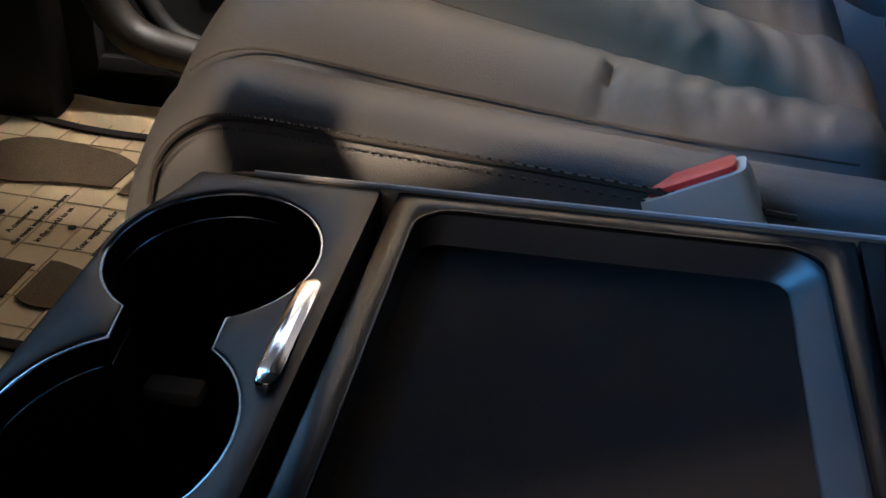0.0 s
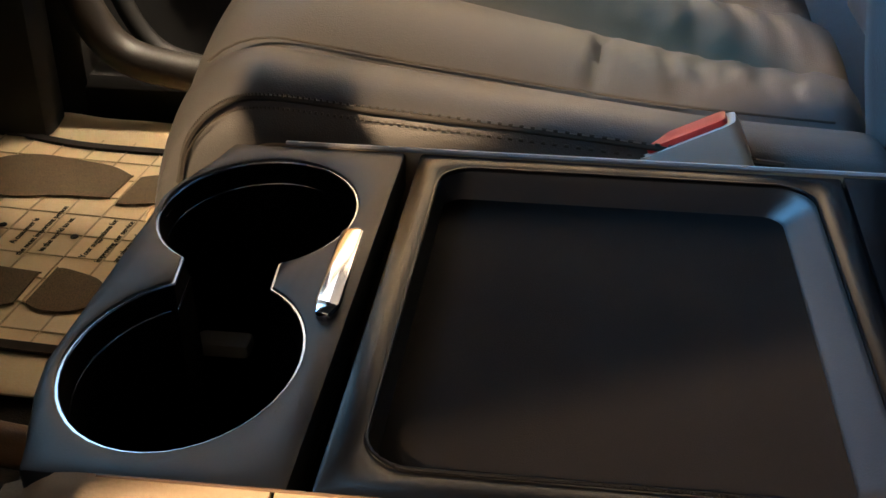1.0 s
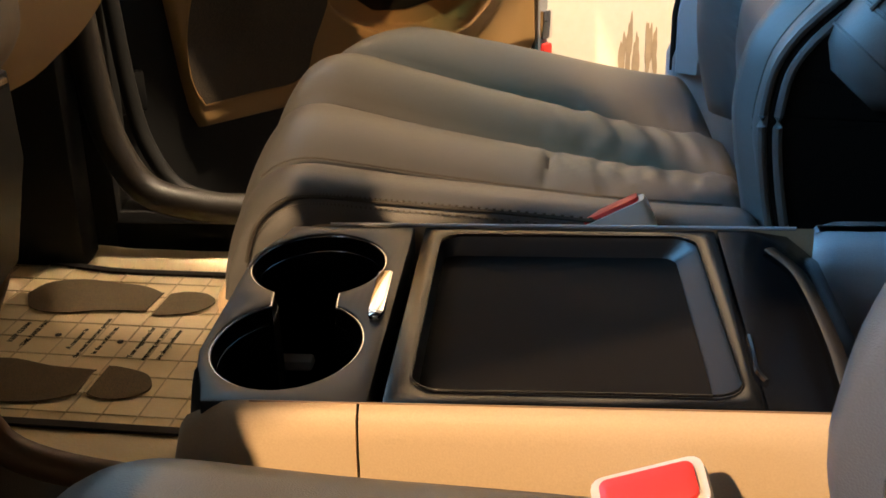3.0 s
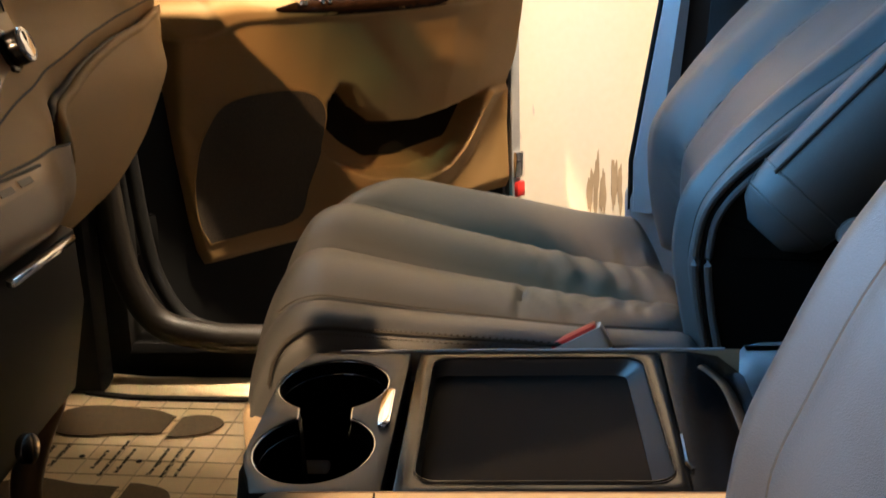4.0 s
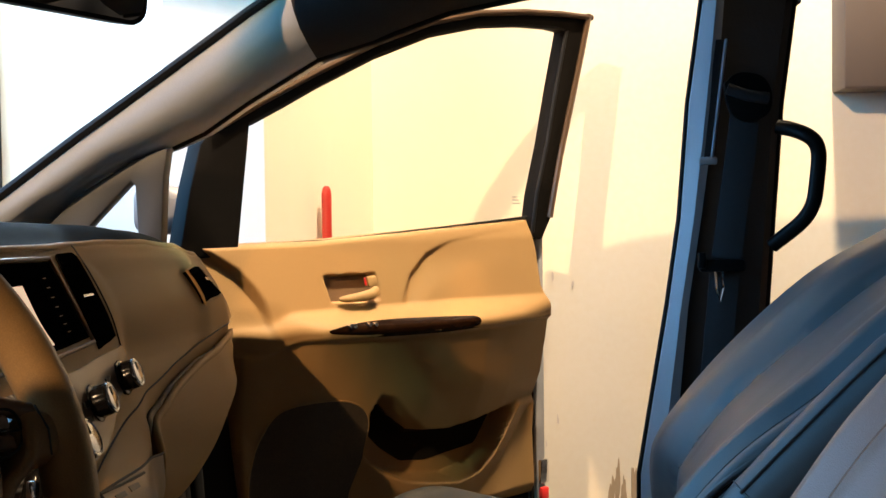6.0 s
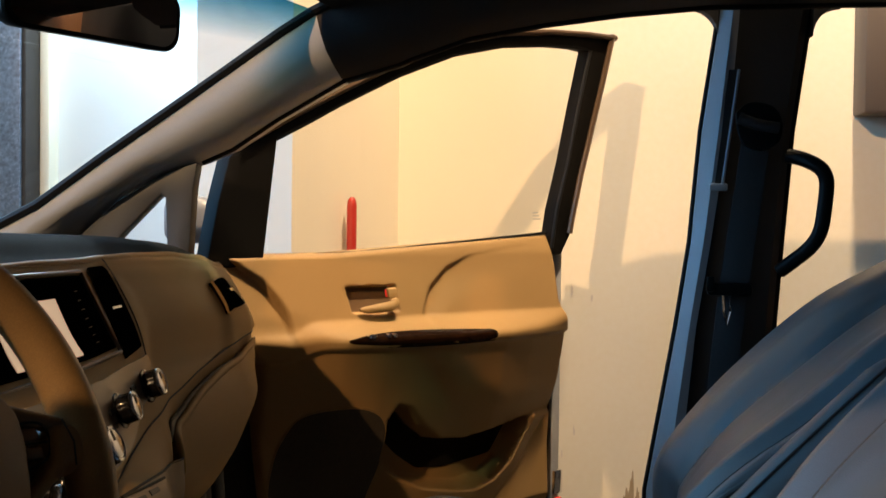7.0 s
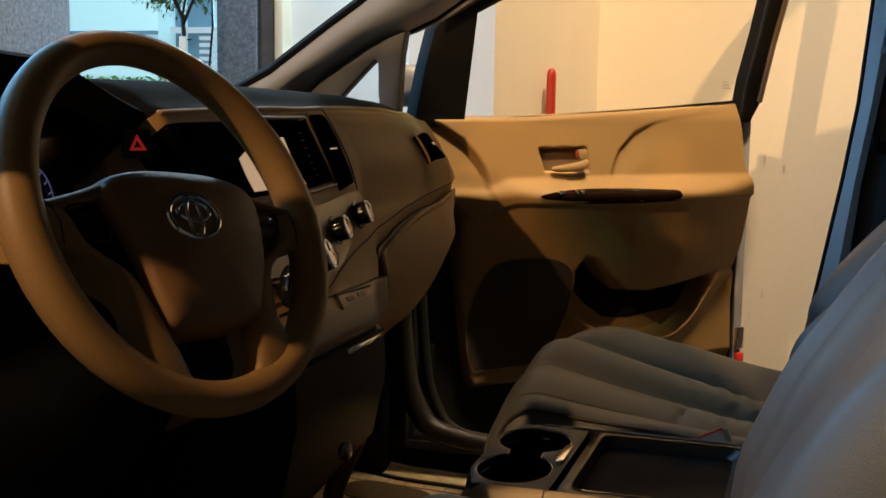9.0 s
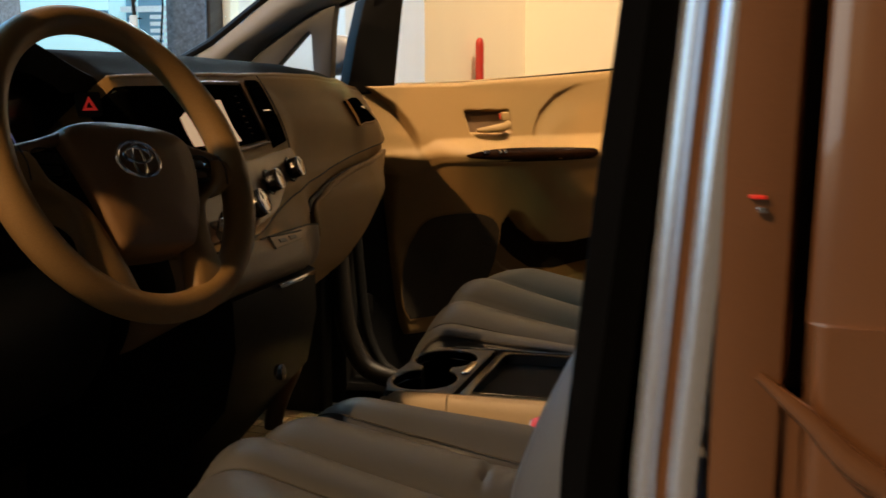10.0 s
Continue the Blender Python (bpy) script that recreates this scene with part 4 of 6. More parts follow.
def seat(name, s, back_curve, label, armrest, back_near, group):
    th = thing(name, label, "car seat", pose(0, 0, 0), group)

    def P3(x, e, z):
        return V((x, s * (0.17 + e), z))
    es = sorted(set([*np.linspace(0, 0.49, 62), *SEAMS]))
    rings = []
    nx = 128
    for i in range(nx):
        f = i / (nx - 1)
        ring_top, ring_bot = [], []
        for e in es:
            x0 = cushion_front(e)
            xr = CUSHION_END(e)
            x = x0 + (xr - x0) * (0.5 - 0.5 * math.cos(math.pi * f))
            zt = cushion_top(x, e)
            r = min(1.0, (x - x0) / (0.085 + 0.06 * step(0.25, 0.49, e)))
            zt = 0.655 + (zt - 0.655) * math.sqrt(max(0.0, 1 - (1 - r) ** 2.2))
            # rounded rear end
            r = min(1.0, (xr - x) / 0.032)
            zt = 0.655 + (zt - 0.655) * math.sqrt(max(0.0, 1 - (1 - r) ** 2.4))
            # rounded long edges
            d = min(e, 0.49 - e)
            k = min(1.0, d / 0.04)
            zt -= (0.003 if e < 0.25 else 0.020) * (1 - math.sqrt(max(0, 1 - (1 - k) ** 2)))
            ring_top.append(P3(x, e, zt))
        x0, x1 = ring_top[0].x, ring_top[-1].x
        h0, h1 = ring_top[0].z, ring_top[-1].z
        bot = 0.60
        side0 = [P3(x0, -0.001, h0 - (h0 - bot) * 0.15), P3(x0, -0.003, h0 - (h0 - bot) * 0.6), P3(x0, 0.004, bot)]
        side1 = [P3(x1, 0.494, h1 - (h1 - bot) * 0.25), P3(x1, 0.496, h1 - (h1 - bot) * 0.6), P3(x1, 0.486, bot)]
        rings.append([*reversed(side0), *ring_top, *side1])
    part("cushion", loft(rings), LEATHER, th, "wrinkled grey leather seat cushion with long seams", 75)
    # dark seam lines and the twin stitched seam on the side
    for k in range(3):
        pts = []
        for x in np.linspace(-0.155 if k else -0.14, 0.226, 40):
            e = seam_curve(k, x)
            x0 = cushion_front(e)
            r = min(1.0, max(0.0, x - x0) / (0.085 + 0.06 * step(0.25, 0.49, e)))
            zt = 0.655 + (cushion_top(x, e) - 0.655) * math.sqrt(max(0.0, 1 - (1 - r) ** 2.2))
            pts.append(P3(x, e, zt - 0.0002))
        part("seam", tube(pts, 0.0008, 6), SEAM, th)
    for off in ((0.0, 0.0075) if s > 0 else ()):
        line = smooth_path([P3(-0.136, -0.002, 0.712 - off), P3(-0.128, -0.0025, 0.738 - off), P3(-0.110, -0.003, 0.7575 - off), P3(-0.085, -0.003, 0.7645 - off), P3(-0.03, -0.003, 0.7605 - off), P3(0.06, -0.003, 0.753 - off), P3(0.18, -0.003, 0.742 - off)], 220)
        if off == 0:
            part("piping", tube(line, 0.0017, 6), SEAM, th)
        vs, fs = [], []
        for i in range(2, 216, 2):
            a, b = line[i] + V((0, -s * 0.0008, 0.0022)), line[i + 1] + V((0, -s * 0.0008, 0.0022))
            bmq = tube([a, a.lerp(b, 0.75)], 0.0008, 5)
            base = len(vs)
            for v in bmq.verts:
                v.index = base + v.index
            bmq.verts.ensure_lookup_table()
            idx = {v: base + j for j, v in enumerate(bmq.verts)}
            vs += [v.co.copy() for v in bmq.verts]
            fs += [[idx[v] for v in fc.verts] for fc in bmq.faces]
            bmq.free()
        me = bpy.data.meshes.new("stitching")
        me.from_pydata(vs, [], fs)
        me.materials.append(STITCH)
        ob = new("stitching", me)
        ob.parent = th
        ob["kind"] = "stuff"
    part("side_valance", box(-0.11, 0.30, s * 0.185 if s > 0 else -0.645, 0.645 if s > 0 else -0.185, 0.47, 0.615, 0.02), TAUPE if s > 0 else CHARCOAL, th, "plastic valance under the cushion")
    part("front_foot", box(-0.165, -0.12, (s * 0.185) - 0.018, (s * 0.185) + 0.018, 0.60, 0.69, 0.015, 3), BEIGE_LIGHT, th, "pale plastic cover at the cushion's front corner")
    for sy in (0.22, 0.60):
        part("seat_rail", box(-0.16, 0.34, s * sy - 0.015, s * sy + 0.015, 0.42, 0.475, 0.004), BLACK, th)
    # backrest
    curve = smooth_path([(x, 0, z) for x, z in back_curve], 44)
    rings = []
    ev = np.linspace(0, 0.48, 41)
    for i, p in enumerate(curve):
        d = (curve[min(i + 1, 43)] - curve[max(i - 1, 0)]).normalized()
        nrm = V((-d.z, 0, d.x))
        if nrm.x > 0:
            nrm.negate()
        topk = step(43, 37, i)
        low = step(1.04, 0.84, p.z) if s > 0 else 0.0
        fr_, bk_ = [], []
        for e in ev:
            cs = (e - 0.24) / 0.24
            c = abs(cs)
            far = float(np.interp(p.z, [0.70, 0.755, 0.815, 0.883, 1.0, 1.2], [0.60, 0.56, 0.42, 0.33, 0.27, 0.22]))
            bol = 0.028 * step(far - 0.05, far + 0.30, cs) if cs > 0 else 0.022 * math.exp(-((c - 0.78) / 0.16) ** 2)
            rnd_ = (0.003 if cs < 0 < s else 0.055) * max(0, (c - 0.86) / 0.14) ** 2
            groove = 0.010 * math.exp(-((cs - far) / 0.025) ** 2) + 0.009 * math.exp(-((cs + 0.70) / 0.022) ** 2) + 0.007 * math.exp(-((cs + 0.90) / 0.018) ** 2)
            puff = 0.003 * math.sin(i * 0.55) * step(0.3, 0.15, c)
            wob = 0.004 * noise.noise(V((e * 9, i * 0.16, 1.0 + s)))
            q = p + nrm * ((bol + float(np.interp(cs, [-1, -0.8, -0.5, 0, 1], [0.043, 0.036, 0.020, 0.015, 0.006])) * low - 0.03 - rnd_ - groove + puff + wob) * 1.0 - 0.03 * (1 - topk))
            ee = 0.24 + (e - 0.24) * (0.90 + 0.10 * topk)
            fr_.append(V((q.x, s * (0.185 + back_near + ee), q.z)))
        for e in ev[::-4]:
            c = abs(e - 0.24) / 0.24
            q = p - nrm * (0.135 - 0.03 * c ** 4) * (0.35 + 0.65 * topk)
            ee = 0.24 + (e - 0.24) * (0.90 + 0.10 * topk)
            bk_.append(V((q.x, s * (0.185 + back_near + ee), q.z)))
        rings.append(fr_ + bk_)
    part("backrest", loft(rings), LEATHER, th, "grey leather backrest with side bolsters", 75)
    for lane in (0, -0.70, -0.90):
        pts = []
        for i in range(1, 42):
            far = float(np.interp(curve[i].z, [0.70, 0.755, 0.815, 0.883, 1.0, 1.2], [0.60, 0.56, 0.42, 0.33, 0.27, 0.22])) if lane == 0 else lane
            g_ = (0.24 + far * 0.24) / 0.48 * 40
            j = min(int(g_), 39)
            pts.append(rings[i][j].lerp(rings[i][j + 1], g_ - j))
        part("seam", tube(pts, 0.0011, 6), SEAM, th)
    # black sheet for the side's deep shade, with a twin welt along its front
    side = []
    for i in range(1, 40):
        p = curve[i]
        d = (curve[i + 1] - curve[i - 1]).normalized()
        nrm = V((-d.z, 0, d.x))
        if nrm.x > 0:
            nrm.negate()
        yo = 0.185 + back_near
        lip = -0.046 + 0.060 * step(1.04, 0.84, p.z) if s > 0 else -0.062
        side.append([V((p.x, 0, p.z)) + nrm * o + V((0, s * yy, 0)) for o, yy in ((lip, yo + 0.012), (lip - 0.004, yo - 0.003), (-0.150, yo - 0.004), (-0.150, yo + 0.03))])
    part("side_shade", loft(side), SIDESHADE, th, "black side of the backrest, standing for its shade")
    for o in (0, 1):
        part("welt", tube([r[0].lerp(r[1], 0.75 + 0.2 * o) + V((0, -s * 0.001, 0)) + (r[2] - r[1]).normalized() * (0.010 * o - 0.004) for r in side], 0.0034, 8), LEATHER, th, "grey leather welt along the backrest")
    if armrest:
        a = smooth_path([(0.289, 0, 0.842), (0.336, 0, 0.893), (0.42, 0, 0.980), (0.50, 0, 1.058)], 18)
        rad = [0.020, 0.035, 0.041, 0.043] + [0.044] * 11 + [0.041, 0.032, 0.014]
        ya = s * 0.172
        part("armrest", tube([V((p.x, ya, p.z)) for p in a], rad, 20, up=(0, 1, 0), flat=0.82), LEATHER, th, "folded-up grey leather armrest", 75)
        for k in (2, 4):
            d = (a[k + 1] - a[k - 1]).normalized()
            nn = V((-d.z, 0, d.x))
            part("end_seam", tube([V((a[k].x, ya, a[k].z)) + V((0, 1, 0)) * math.cos(q) * rad[k] * 0.825 + nn * math.sin(q) * rad[k] * 1.0 for q in np.linspace(0, 6.2832, 29)[:-1]], 0.0012, 6, closed=True), LEATHER, th)
        for off in (-0.020,):
            part("armrest_seam", tube([V((p.x - 0.030, ya + off, p.z + 0.024)) for p in a[4:16]], 0.0016, 6), SEAM, th)
        part("pivot_cover", put(disc(0.0125, 0.012, 28, 0.003), facing((0.352, s * 0.140, 0.850), (0, -s, 0))), GREYTRIM, th, "round grey pivot cover")
        hc_ = [[V((x, y, z)) for x, y in rounded(0.262 + g_, 0.37 - g_, 0.138 + g_, 0.180, 0.02, 4)] for g_, z in ((0.004, 0.62), (0.0, 0.66), (0.0, 0.722), (0.004, 0.738), (0.014, 0.744))]
        part("hinge_cover", loft(hc_), GREYTRIM, th, "pale grey plastic hinge cover", 60)
    return th


seat("passenger_seat", 1, [(0.268, 0.70), (0.252, 0.78), (0.250, 0.83), (0.266, 0.878), (0.330, 0.968), (0.445, 1.080), (0.56, 1.150), (0.70, 1.23)],
     "grey leather passenger seat with a reclined backrest", True, 0.0, "front seats")
seat("driver_seat", -1, [(0.205, 0.70), (0.185, 0.78), (0.178, 0.83), (0.194, 0.885), (0.232, 0.965), (0.288, 1.045), (0.375, 1.14), (0.46, 1.24)],
     "grey leather driver's seat with an upright backrest", False, 0.0, "front seats")


def buckle(name, m, label):
    b = thing(name, label, "seat belt buckle", m, "belt buckles")
    bm = loft([[V((x * k, y * k2, z)) for x, y in rounded(-0.026, 0.026, -0.014, 0.014, 0.006, 3)] for k, k2, z in ((0.8, 0.8, -0.075), (0.95, 0.95, -0.04), (1, 1, -0.006), (0.97, 0.95, 0.0))])
    part("casing", bm, BUCKLE, b, "pale grey plastic buckle casing")
    part("release_button", plate(rounded(-0.021, 0.021, -0.0095, 0.0095, 0.004, 4), [], 0.006, pose(0, 0, 0.003), 0.001), RED, b, "red release button")
    part("stalk", tube([(0, 0, -0.07), (0.01, 0, -0.13), (0.015, 0, -0.2)], 0.010, 8, 0.5), BLACK, b)
    return b


buckle("belt_buckle", pose(0.132, 0.176, 0.752, -10, -27, 0), "grey belt buckle with red release button beside the passenger seat")
buckle("belt_buckle", pose(0.128, -0.180, 0.756, 20, -18, 0), "grey belt buckle with red release button beside the driver's seat")

# ---- dashboard ----
dash = thing("dashboard", "beige dashboard with charcoal top, screen, climate knobs and glove box", "dashboard", pose(0, 0, 0))
# cross sections from the windscreen over the top and down the face: y, then x, z pairs
SEC_Y = [-0.80, -0.62, -0.22, -0.15, 0.10, 0.24, 0.34, 0.50, 0.64, 0.76, 0.83]
CENTRE = [(-0.96, 1.10), (-0.85, 1.165), (-0.54, 1.178), (-0.452, 1.152), (-0.428, 1.136), (-0.396, 1.065), (-0.358, 1.008), (-0.336, 0.955), (-0.306, 0.925), (-0.289, 0.905), (-0.284, 0.872), (-0.330, 0.845), (-0.42, 0.80), (-0.44, 0.60)]
SIDE = [(-0.96, 1.08), (-0.85, 1.160), (-0.54, 1.172), (-0.445, 1.148), (-0.424, 1.130), (-0.392, 1.075), (-0.385, 1.020), (-0.372, 0.985), (-0.356, 0.945), (-0.352, 0.900), (-0.362, 0.850), (-0.395, 0.800), (-0.47, 0.760), (-0.70, 0.75)]
DRIVER = [(-0.96, 1.08), (-0.85, 1.155), (-0.58, 1.150), (-0.52, 1.10), (-0.50, 1.05), (-0.48, 1.00), (-0.45, 0.96), (-0.42, 0.93), (-0.40, 0.90), (-0.39, 0.87), (-0.395, 0.83), (-0.42, 0.78), (-0.48, 0.74), (-0.70, 0.72)]


def shifted(sec, dx, dz, upto=14):
    return [(x + dx, z + dz * (1 if i < upto else 0)) for i, (x, z) in enumerate(sec)]


SECS = [DRIVER, DRIVER, DRIVER, CENTRE, CENTRE,
        [(a[0] * 0.5 + b[0] * 0.5, a[1] * 0.5 + b[1] * 0.5) for a, b in zip(CENTRE, SIDE)],
        SIDE, shifted(SIDE, 0.0, -0.004), shifted(SIDE, 0.0, -0.012, 9), shifted(SIDE, -0.004, -0.028, 9), shifted(SIDE, -0.014, -0.046, 9)]


def dash_at(y, s):
    """A point of the dashboard's skin: y across, s along its cross section."""
    k = int(np.clip(np.searchsorted(SEC_Y, y) - 1, 0, len(SEC_Y) - 2))
    f = float(np.clip((y - SEC_Y[k]) / (SEC_Y[k + 1] - SEC_Y[k]), 0, 1))
    f = f * f * (3 - 2 * f)
    i = int(min(max(s, 0), 12.999))
    g = s - i

    def cr(sec):
        p0, p1, p2, p3 = (V(sec[min(max(i + o, 0), 13)]) for o in (-1, 0, 1, 2))
        return 0.5 * (2 * p1 + (p2 - p0) * g + (2 * p0 - 5 * p1 + 4 * p2 - p3) * g * g + (3 * p1 - p0 - 3 * p2 + p3) * g ** 3)
    q = cr(SECS[k]).lerp(cr(SECS[k + 1]), f)
    return V((q.x, y, q.y))


def dash_normal(y, s):
    a = dash_at(y, min(s + 0.1, 13)) - dash_at(y, max(s - 0.1, 0))
    b = dash_at(y + 0.01, s) - dash_at(y - 0.01, s)
    n = b.cross(a).normalized()
    return -n if n.x < 0 else n


def skin(y0, y1, s0, s1, ny, ns, thick=0.02):
    rows, back = [], []
    for s in np.linspace(s0, s1, ns):
        rows.append([dash_at(y, s) for y in np.linspace(y0(s) if callable(y0) else y0, y1(s) if callable(y1) else y1, ny)])
    bm = bmesh.new()
    g = [[bm.verts.new(p) for p in r] for r in rows]
    h = [[bm.verts.new(p + V((-thick, 0, -thick * 0.4))) for p in r] for r in rows]
    for i in range(ns - 1):
        for j in range(ny - 1):
            bm.faces.new((g[i][j], g[i][j + 1], g[i + 1][j + 1], g[i + 1][j]))
            bm.faces.new((h[i][j], h[i + 1][j], h[i + 1][j + 1], h[i][j + 1]))
    for i in range(ns - 1):
        for j in (0, ny - 1):
            bm.faces.new((g[i][j], g[i + 1][j], h[i + 1][j], h[i][j]))
    for j in range(ny - 1):
        for i in (0, ns - 1):
            bm.faces.new((g[i][j], g[i][j + 1], h[i][j + 1], h[i][j]))
    return bm


def onskin(outline, thick, lift, w=0.001, sub=16):
    """A slab that follows the skin: outline in (y, s)."""
    pts = []
    for a, b in zip(outline, outline[1:] + outline[:1]):
        pts += [(a[0] + (b[0] - a[0]) * k / sub, a[1] + (b[1] - a[1]) * k / sub) for k in range(sub)]
    bm = bmesh.new()
    c = (sum(p[0] for p in pts) / len(pts), sum(p[1] for p in pts) / len(pts))
    rings = []
    qs = [1.0, 0.93, 0.85, 0.76, 0.66, 0.55, 0.44, 0.33, 0.22, 0.11]
    for q in qs:
        rings.append([(c[0] + (p[0] - c[0]) * q, c[1] + (p[1] - c[1]) * q) for p in pts])
    top = [[bm.verts.new(dash_at(*p) + dash_normal(*p) * lift) for p in r] for r in rings]
    mid = bm.verts.new(dash_at(*c) + dash_normal(*c) * lift)
    low = [bm.verts.new(dash_at(*p) + dash_normal(*p) * (lift - thick)) for p in rings[0]]
    n = len(pts)
    for i in range(n):
        j = (i + 1) % n
        bm.faces.new((low[i], low[j], top[0][j], top[0][i]))
        for a, b in zip(top, top[1:]):
            bm.faces.new((a[i], a[j], b[j], b[i]))
        bm.faces.new((top[-1][i], top[-1][j], mid))
    return bm


def level(ys, zs):
    """A line across the skin, given by its height at some y: returns s(y)."""
    height = flow(ys, zs)

    def at(y):
        z, lo, hi = height(y), 5.0, 11.0
        for _ in range(30):
            mid = (lo + hi) / 2
            lo, hi = (mid, hi) if dash_at(y, mid).z > z else (lo, mid)
        return lo
    return table(np.linspace(-0.2, 0.83, 200), [at(y) for y in np.linspace(-0.2, 0.83, 200)])


CREASE = level([-0.20, -0.05, 0.034, 0.134, 0.238, 0.382, 0.476, 0.63, 0.798, 0.84], [0.925, 0.926, 0.933, 0.950, 0.963, 0.978, 0.990, 1.003, 1.012, 1.014])
LIPS = level([0.26, 0.272, 0.296, 0.36, 0.426, 0.546, 0.716, 0.83, 0.84], [0.896, 0.908, 0.929, 0.944, 0.959, 0.974, 0.985, 0.997, 0.998])
DRAWER = level([-0.20, 0.008, 0.114, 0.20, 0.274], [0.921, 0.923, 0.923, 0.918, 0.910])
GLOVE_LOW = table([0.27, 0.44, 0.50, 0.56, 0.63, 0.705, 0.74, 0.775, 0.83], [12.9, 12.9, 11.0, 10.0, 9.0, 7.76, 6.95, 6.35, 5.75])


def strip(ya, yb, sa, sb, ny, ns, sink=None, thick=0.02):
    """A piece of the skin between two curves s = sa(y) and s = sb(y), sunk by sink(y, f)."""
    rows = []
    for y in np.linspace(ya, yb, ny):
        a, b = sa(y), sb(y)
        rows.append([dash_at(y, a + (b - a) * f) - dash_normal(y, a + (b - a) * f) * (sink(y, f) if sink else 0.0) for f in np.linspace(0, 1, ns)])
    bm = bmesh.new()
    g = [[bm.verts.new(p) for p in r] for r in rows]
    h = [[bm.verts.new(p + V((-thick, 0, -thick * 0.4))) for p in r] for r in rows]
    for i in range(ny - 1):
        for j in range(ns - 1):
            bm.faces.new((g[i][j], g[i][j + 1], g[i + 1][j + 1], g[i + 1][j]))
            bm.faces.new((h[i][j], h[i + 1][j], h[i + 1][j + 1], h[i][j + 1]))
        for j in (0, ns - 1):
            bm.faces.new((g[i][j], g[i + 1][j], h[i + 1][j], h[i][j]))
    for j in range(ns - 1):
        for i in (0, ny - 1):
            bm.faces.new((g[i][j], g[i][j + 1], h[i][j + 1], h[i][j]))
    return bm


def face_sink(y, f):
    """The pad over the glove box is sunk a little inside a soft edge."""
    s = BROW(y) + 0.02 + (CREASE(y) - BROW(y) - 0.02) * f
    e = min((y - 0.285) / 0.05, (0.665 - y) / 0.06, (s - 4.0) / 0.5)
    return 0.006 * step(0.0, 1.0, e) * step(7.0, 6.3, s)


BROW = flow([-0.80, -0.26, -0.19, -0.07, 0.10, 0.228, 0.30, 0.46, 0.83], [3.0, 3.75, 3.74, 3.62, 3.46, 3.26, 3.08, 2.95, 2.95])
part("top_pad", strip(-0.80, 0.83, lambda y: 0.0, BROW, 90, 30), PADTOP, dash, "charcoal soft dashboard top", 60)
# taupe here stands for beige lying in shade
part("hazard_panel", skin(-0.239, -0.192, 3.78, 7.0, 8, 30), TAUPE, dash, "panel with the hazard switch, taupe in place of shaded beige", 60)
part("upper_face", strip(-0.190, 0.83, lambda y: BROW(y) + 0.02, CREASE, 120, 60, face_sink), BEIGE, dash, "beige upper dashboard face", 60)
part("slot_panel", strip(-0.05, 0.80, lambda y: CREASE(y) + 0.02, lambda y: LIPS(y) if y > 0.272 else DRAWER(y) - 0.03, 140, 16,
                         lambda y, f: 0.002 + (0.014 * step(0.20, 0.29, y) * step(0.82, 0.70, y)) * f ** 1.4), BEIGE, dash, "beige sunk panel between crease and glove box", 60)
part("glove_box", strip(0.272, 0.83, LIPS, lambda y: max(GLOVE_LOW(y), LIPS(y) + 0.05), 70, 60), BEIGE, dash, "beige glove box door below a curved slot", 60)
part("centre_panel", strip(-0.20, 0.268, DRAWER, lambda y: 10.6, 40, 30), TAUPE, dash, "taupe lower centre panel with a small drawer", 60)
part("driver_panel", skin(-0.80, -0.24, 3.0, 12.9, 50, 40), CHARCOAL, dash, "dark panel behind the steering wheel", 60)
part("brow", tube([dash_at(y, BROW(y) + 0.10) - dash_normal(y, BROW(y) + 0.10) * 0.003 for y in np.linspace(-0.185, 0.80, 60)], [0.0045] * 12 + [0.0045 + 0.0001 * k for k in range(30)] + [0.0075] * 18, 10), BEIGE, dash, "beige rounded edge of the dashboard")
lipy = [*np.linspace(0.80, 0.31, 44), 0.295, 0.285, 0.277, 0.272]
lips_ = [dash_at(y, LIPS(y)) - dash_normal(y, LIPS(y)) * 0.002 for y in lipy] + [dash_at(0.271, q) - dash_normal(0.271, q) * 0.002 for q in (9.0, 9.2, 9.5, 9.9)]
part("slot_lip", tube(lips_, [0.003, 0.004] + [0.0052] * (len(lips_) - 5) + [0.004, 0.003, 0.002], 12), BEIGE, dash, "beige rounded lip of the glove box")
slot_y = np.linspace(0.70, 0.288, 44)
part("slot", tube([dash_at(y, LIPS(y) - 0.10) - dash_normal(y, LIPS(y) - 0.10) * 0.010 for y in slot_y], [0.001] + [0.0015 + 0.00013 * k for k in range(41)] + [0.004, 0.002], 10), BLACK, dash, "dark slot above the glove box")
part("panel_groove", tube([dash_at(y, CREASE(y) + 0.01) + dash_normal(y, CREASE(y)) * 0.0002 for y in np.linspace(0.80, -0.03, 90)], 0.0011, 6), SEAM, dash, "dark crease across the dashboard")
part("panel_line", tube([dash_at(y, s) + dash_normal(y, s) * 0.0005 for y, s in zip(np.linspace(0.278, 0.285, 30), np.linspace(3.3, 6.0, 30))], 0.0009, 6), SEAM, dash)
part("drawer_gap", tube([dash_at(y, DRAWER(y) - 0.02) for y in np.linspace(0.0, 0.266, 30)], 0.0014, 6), SEAM, dash)
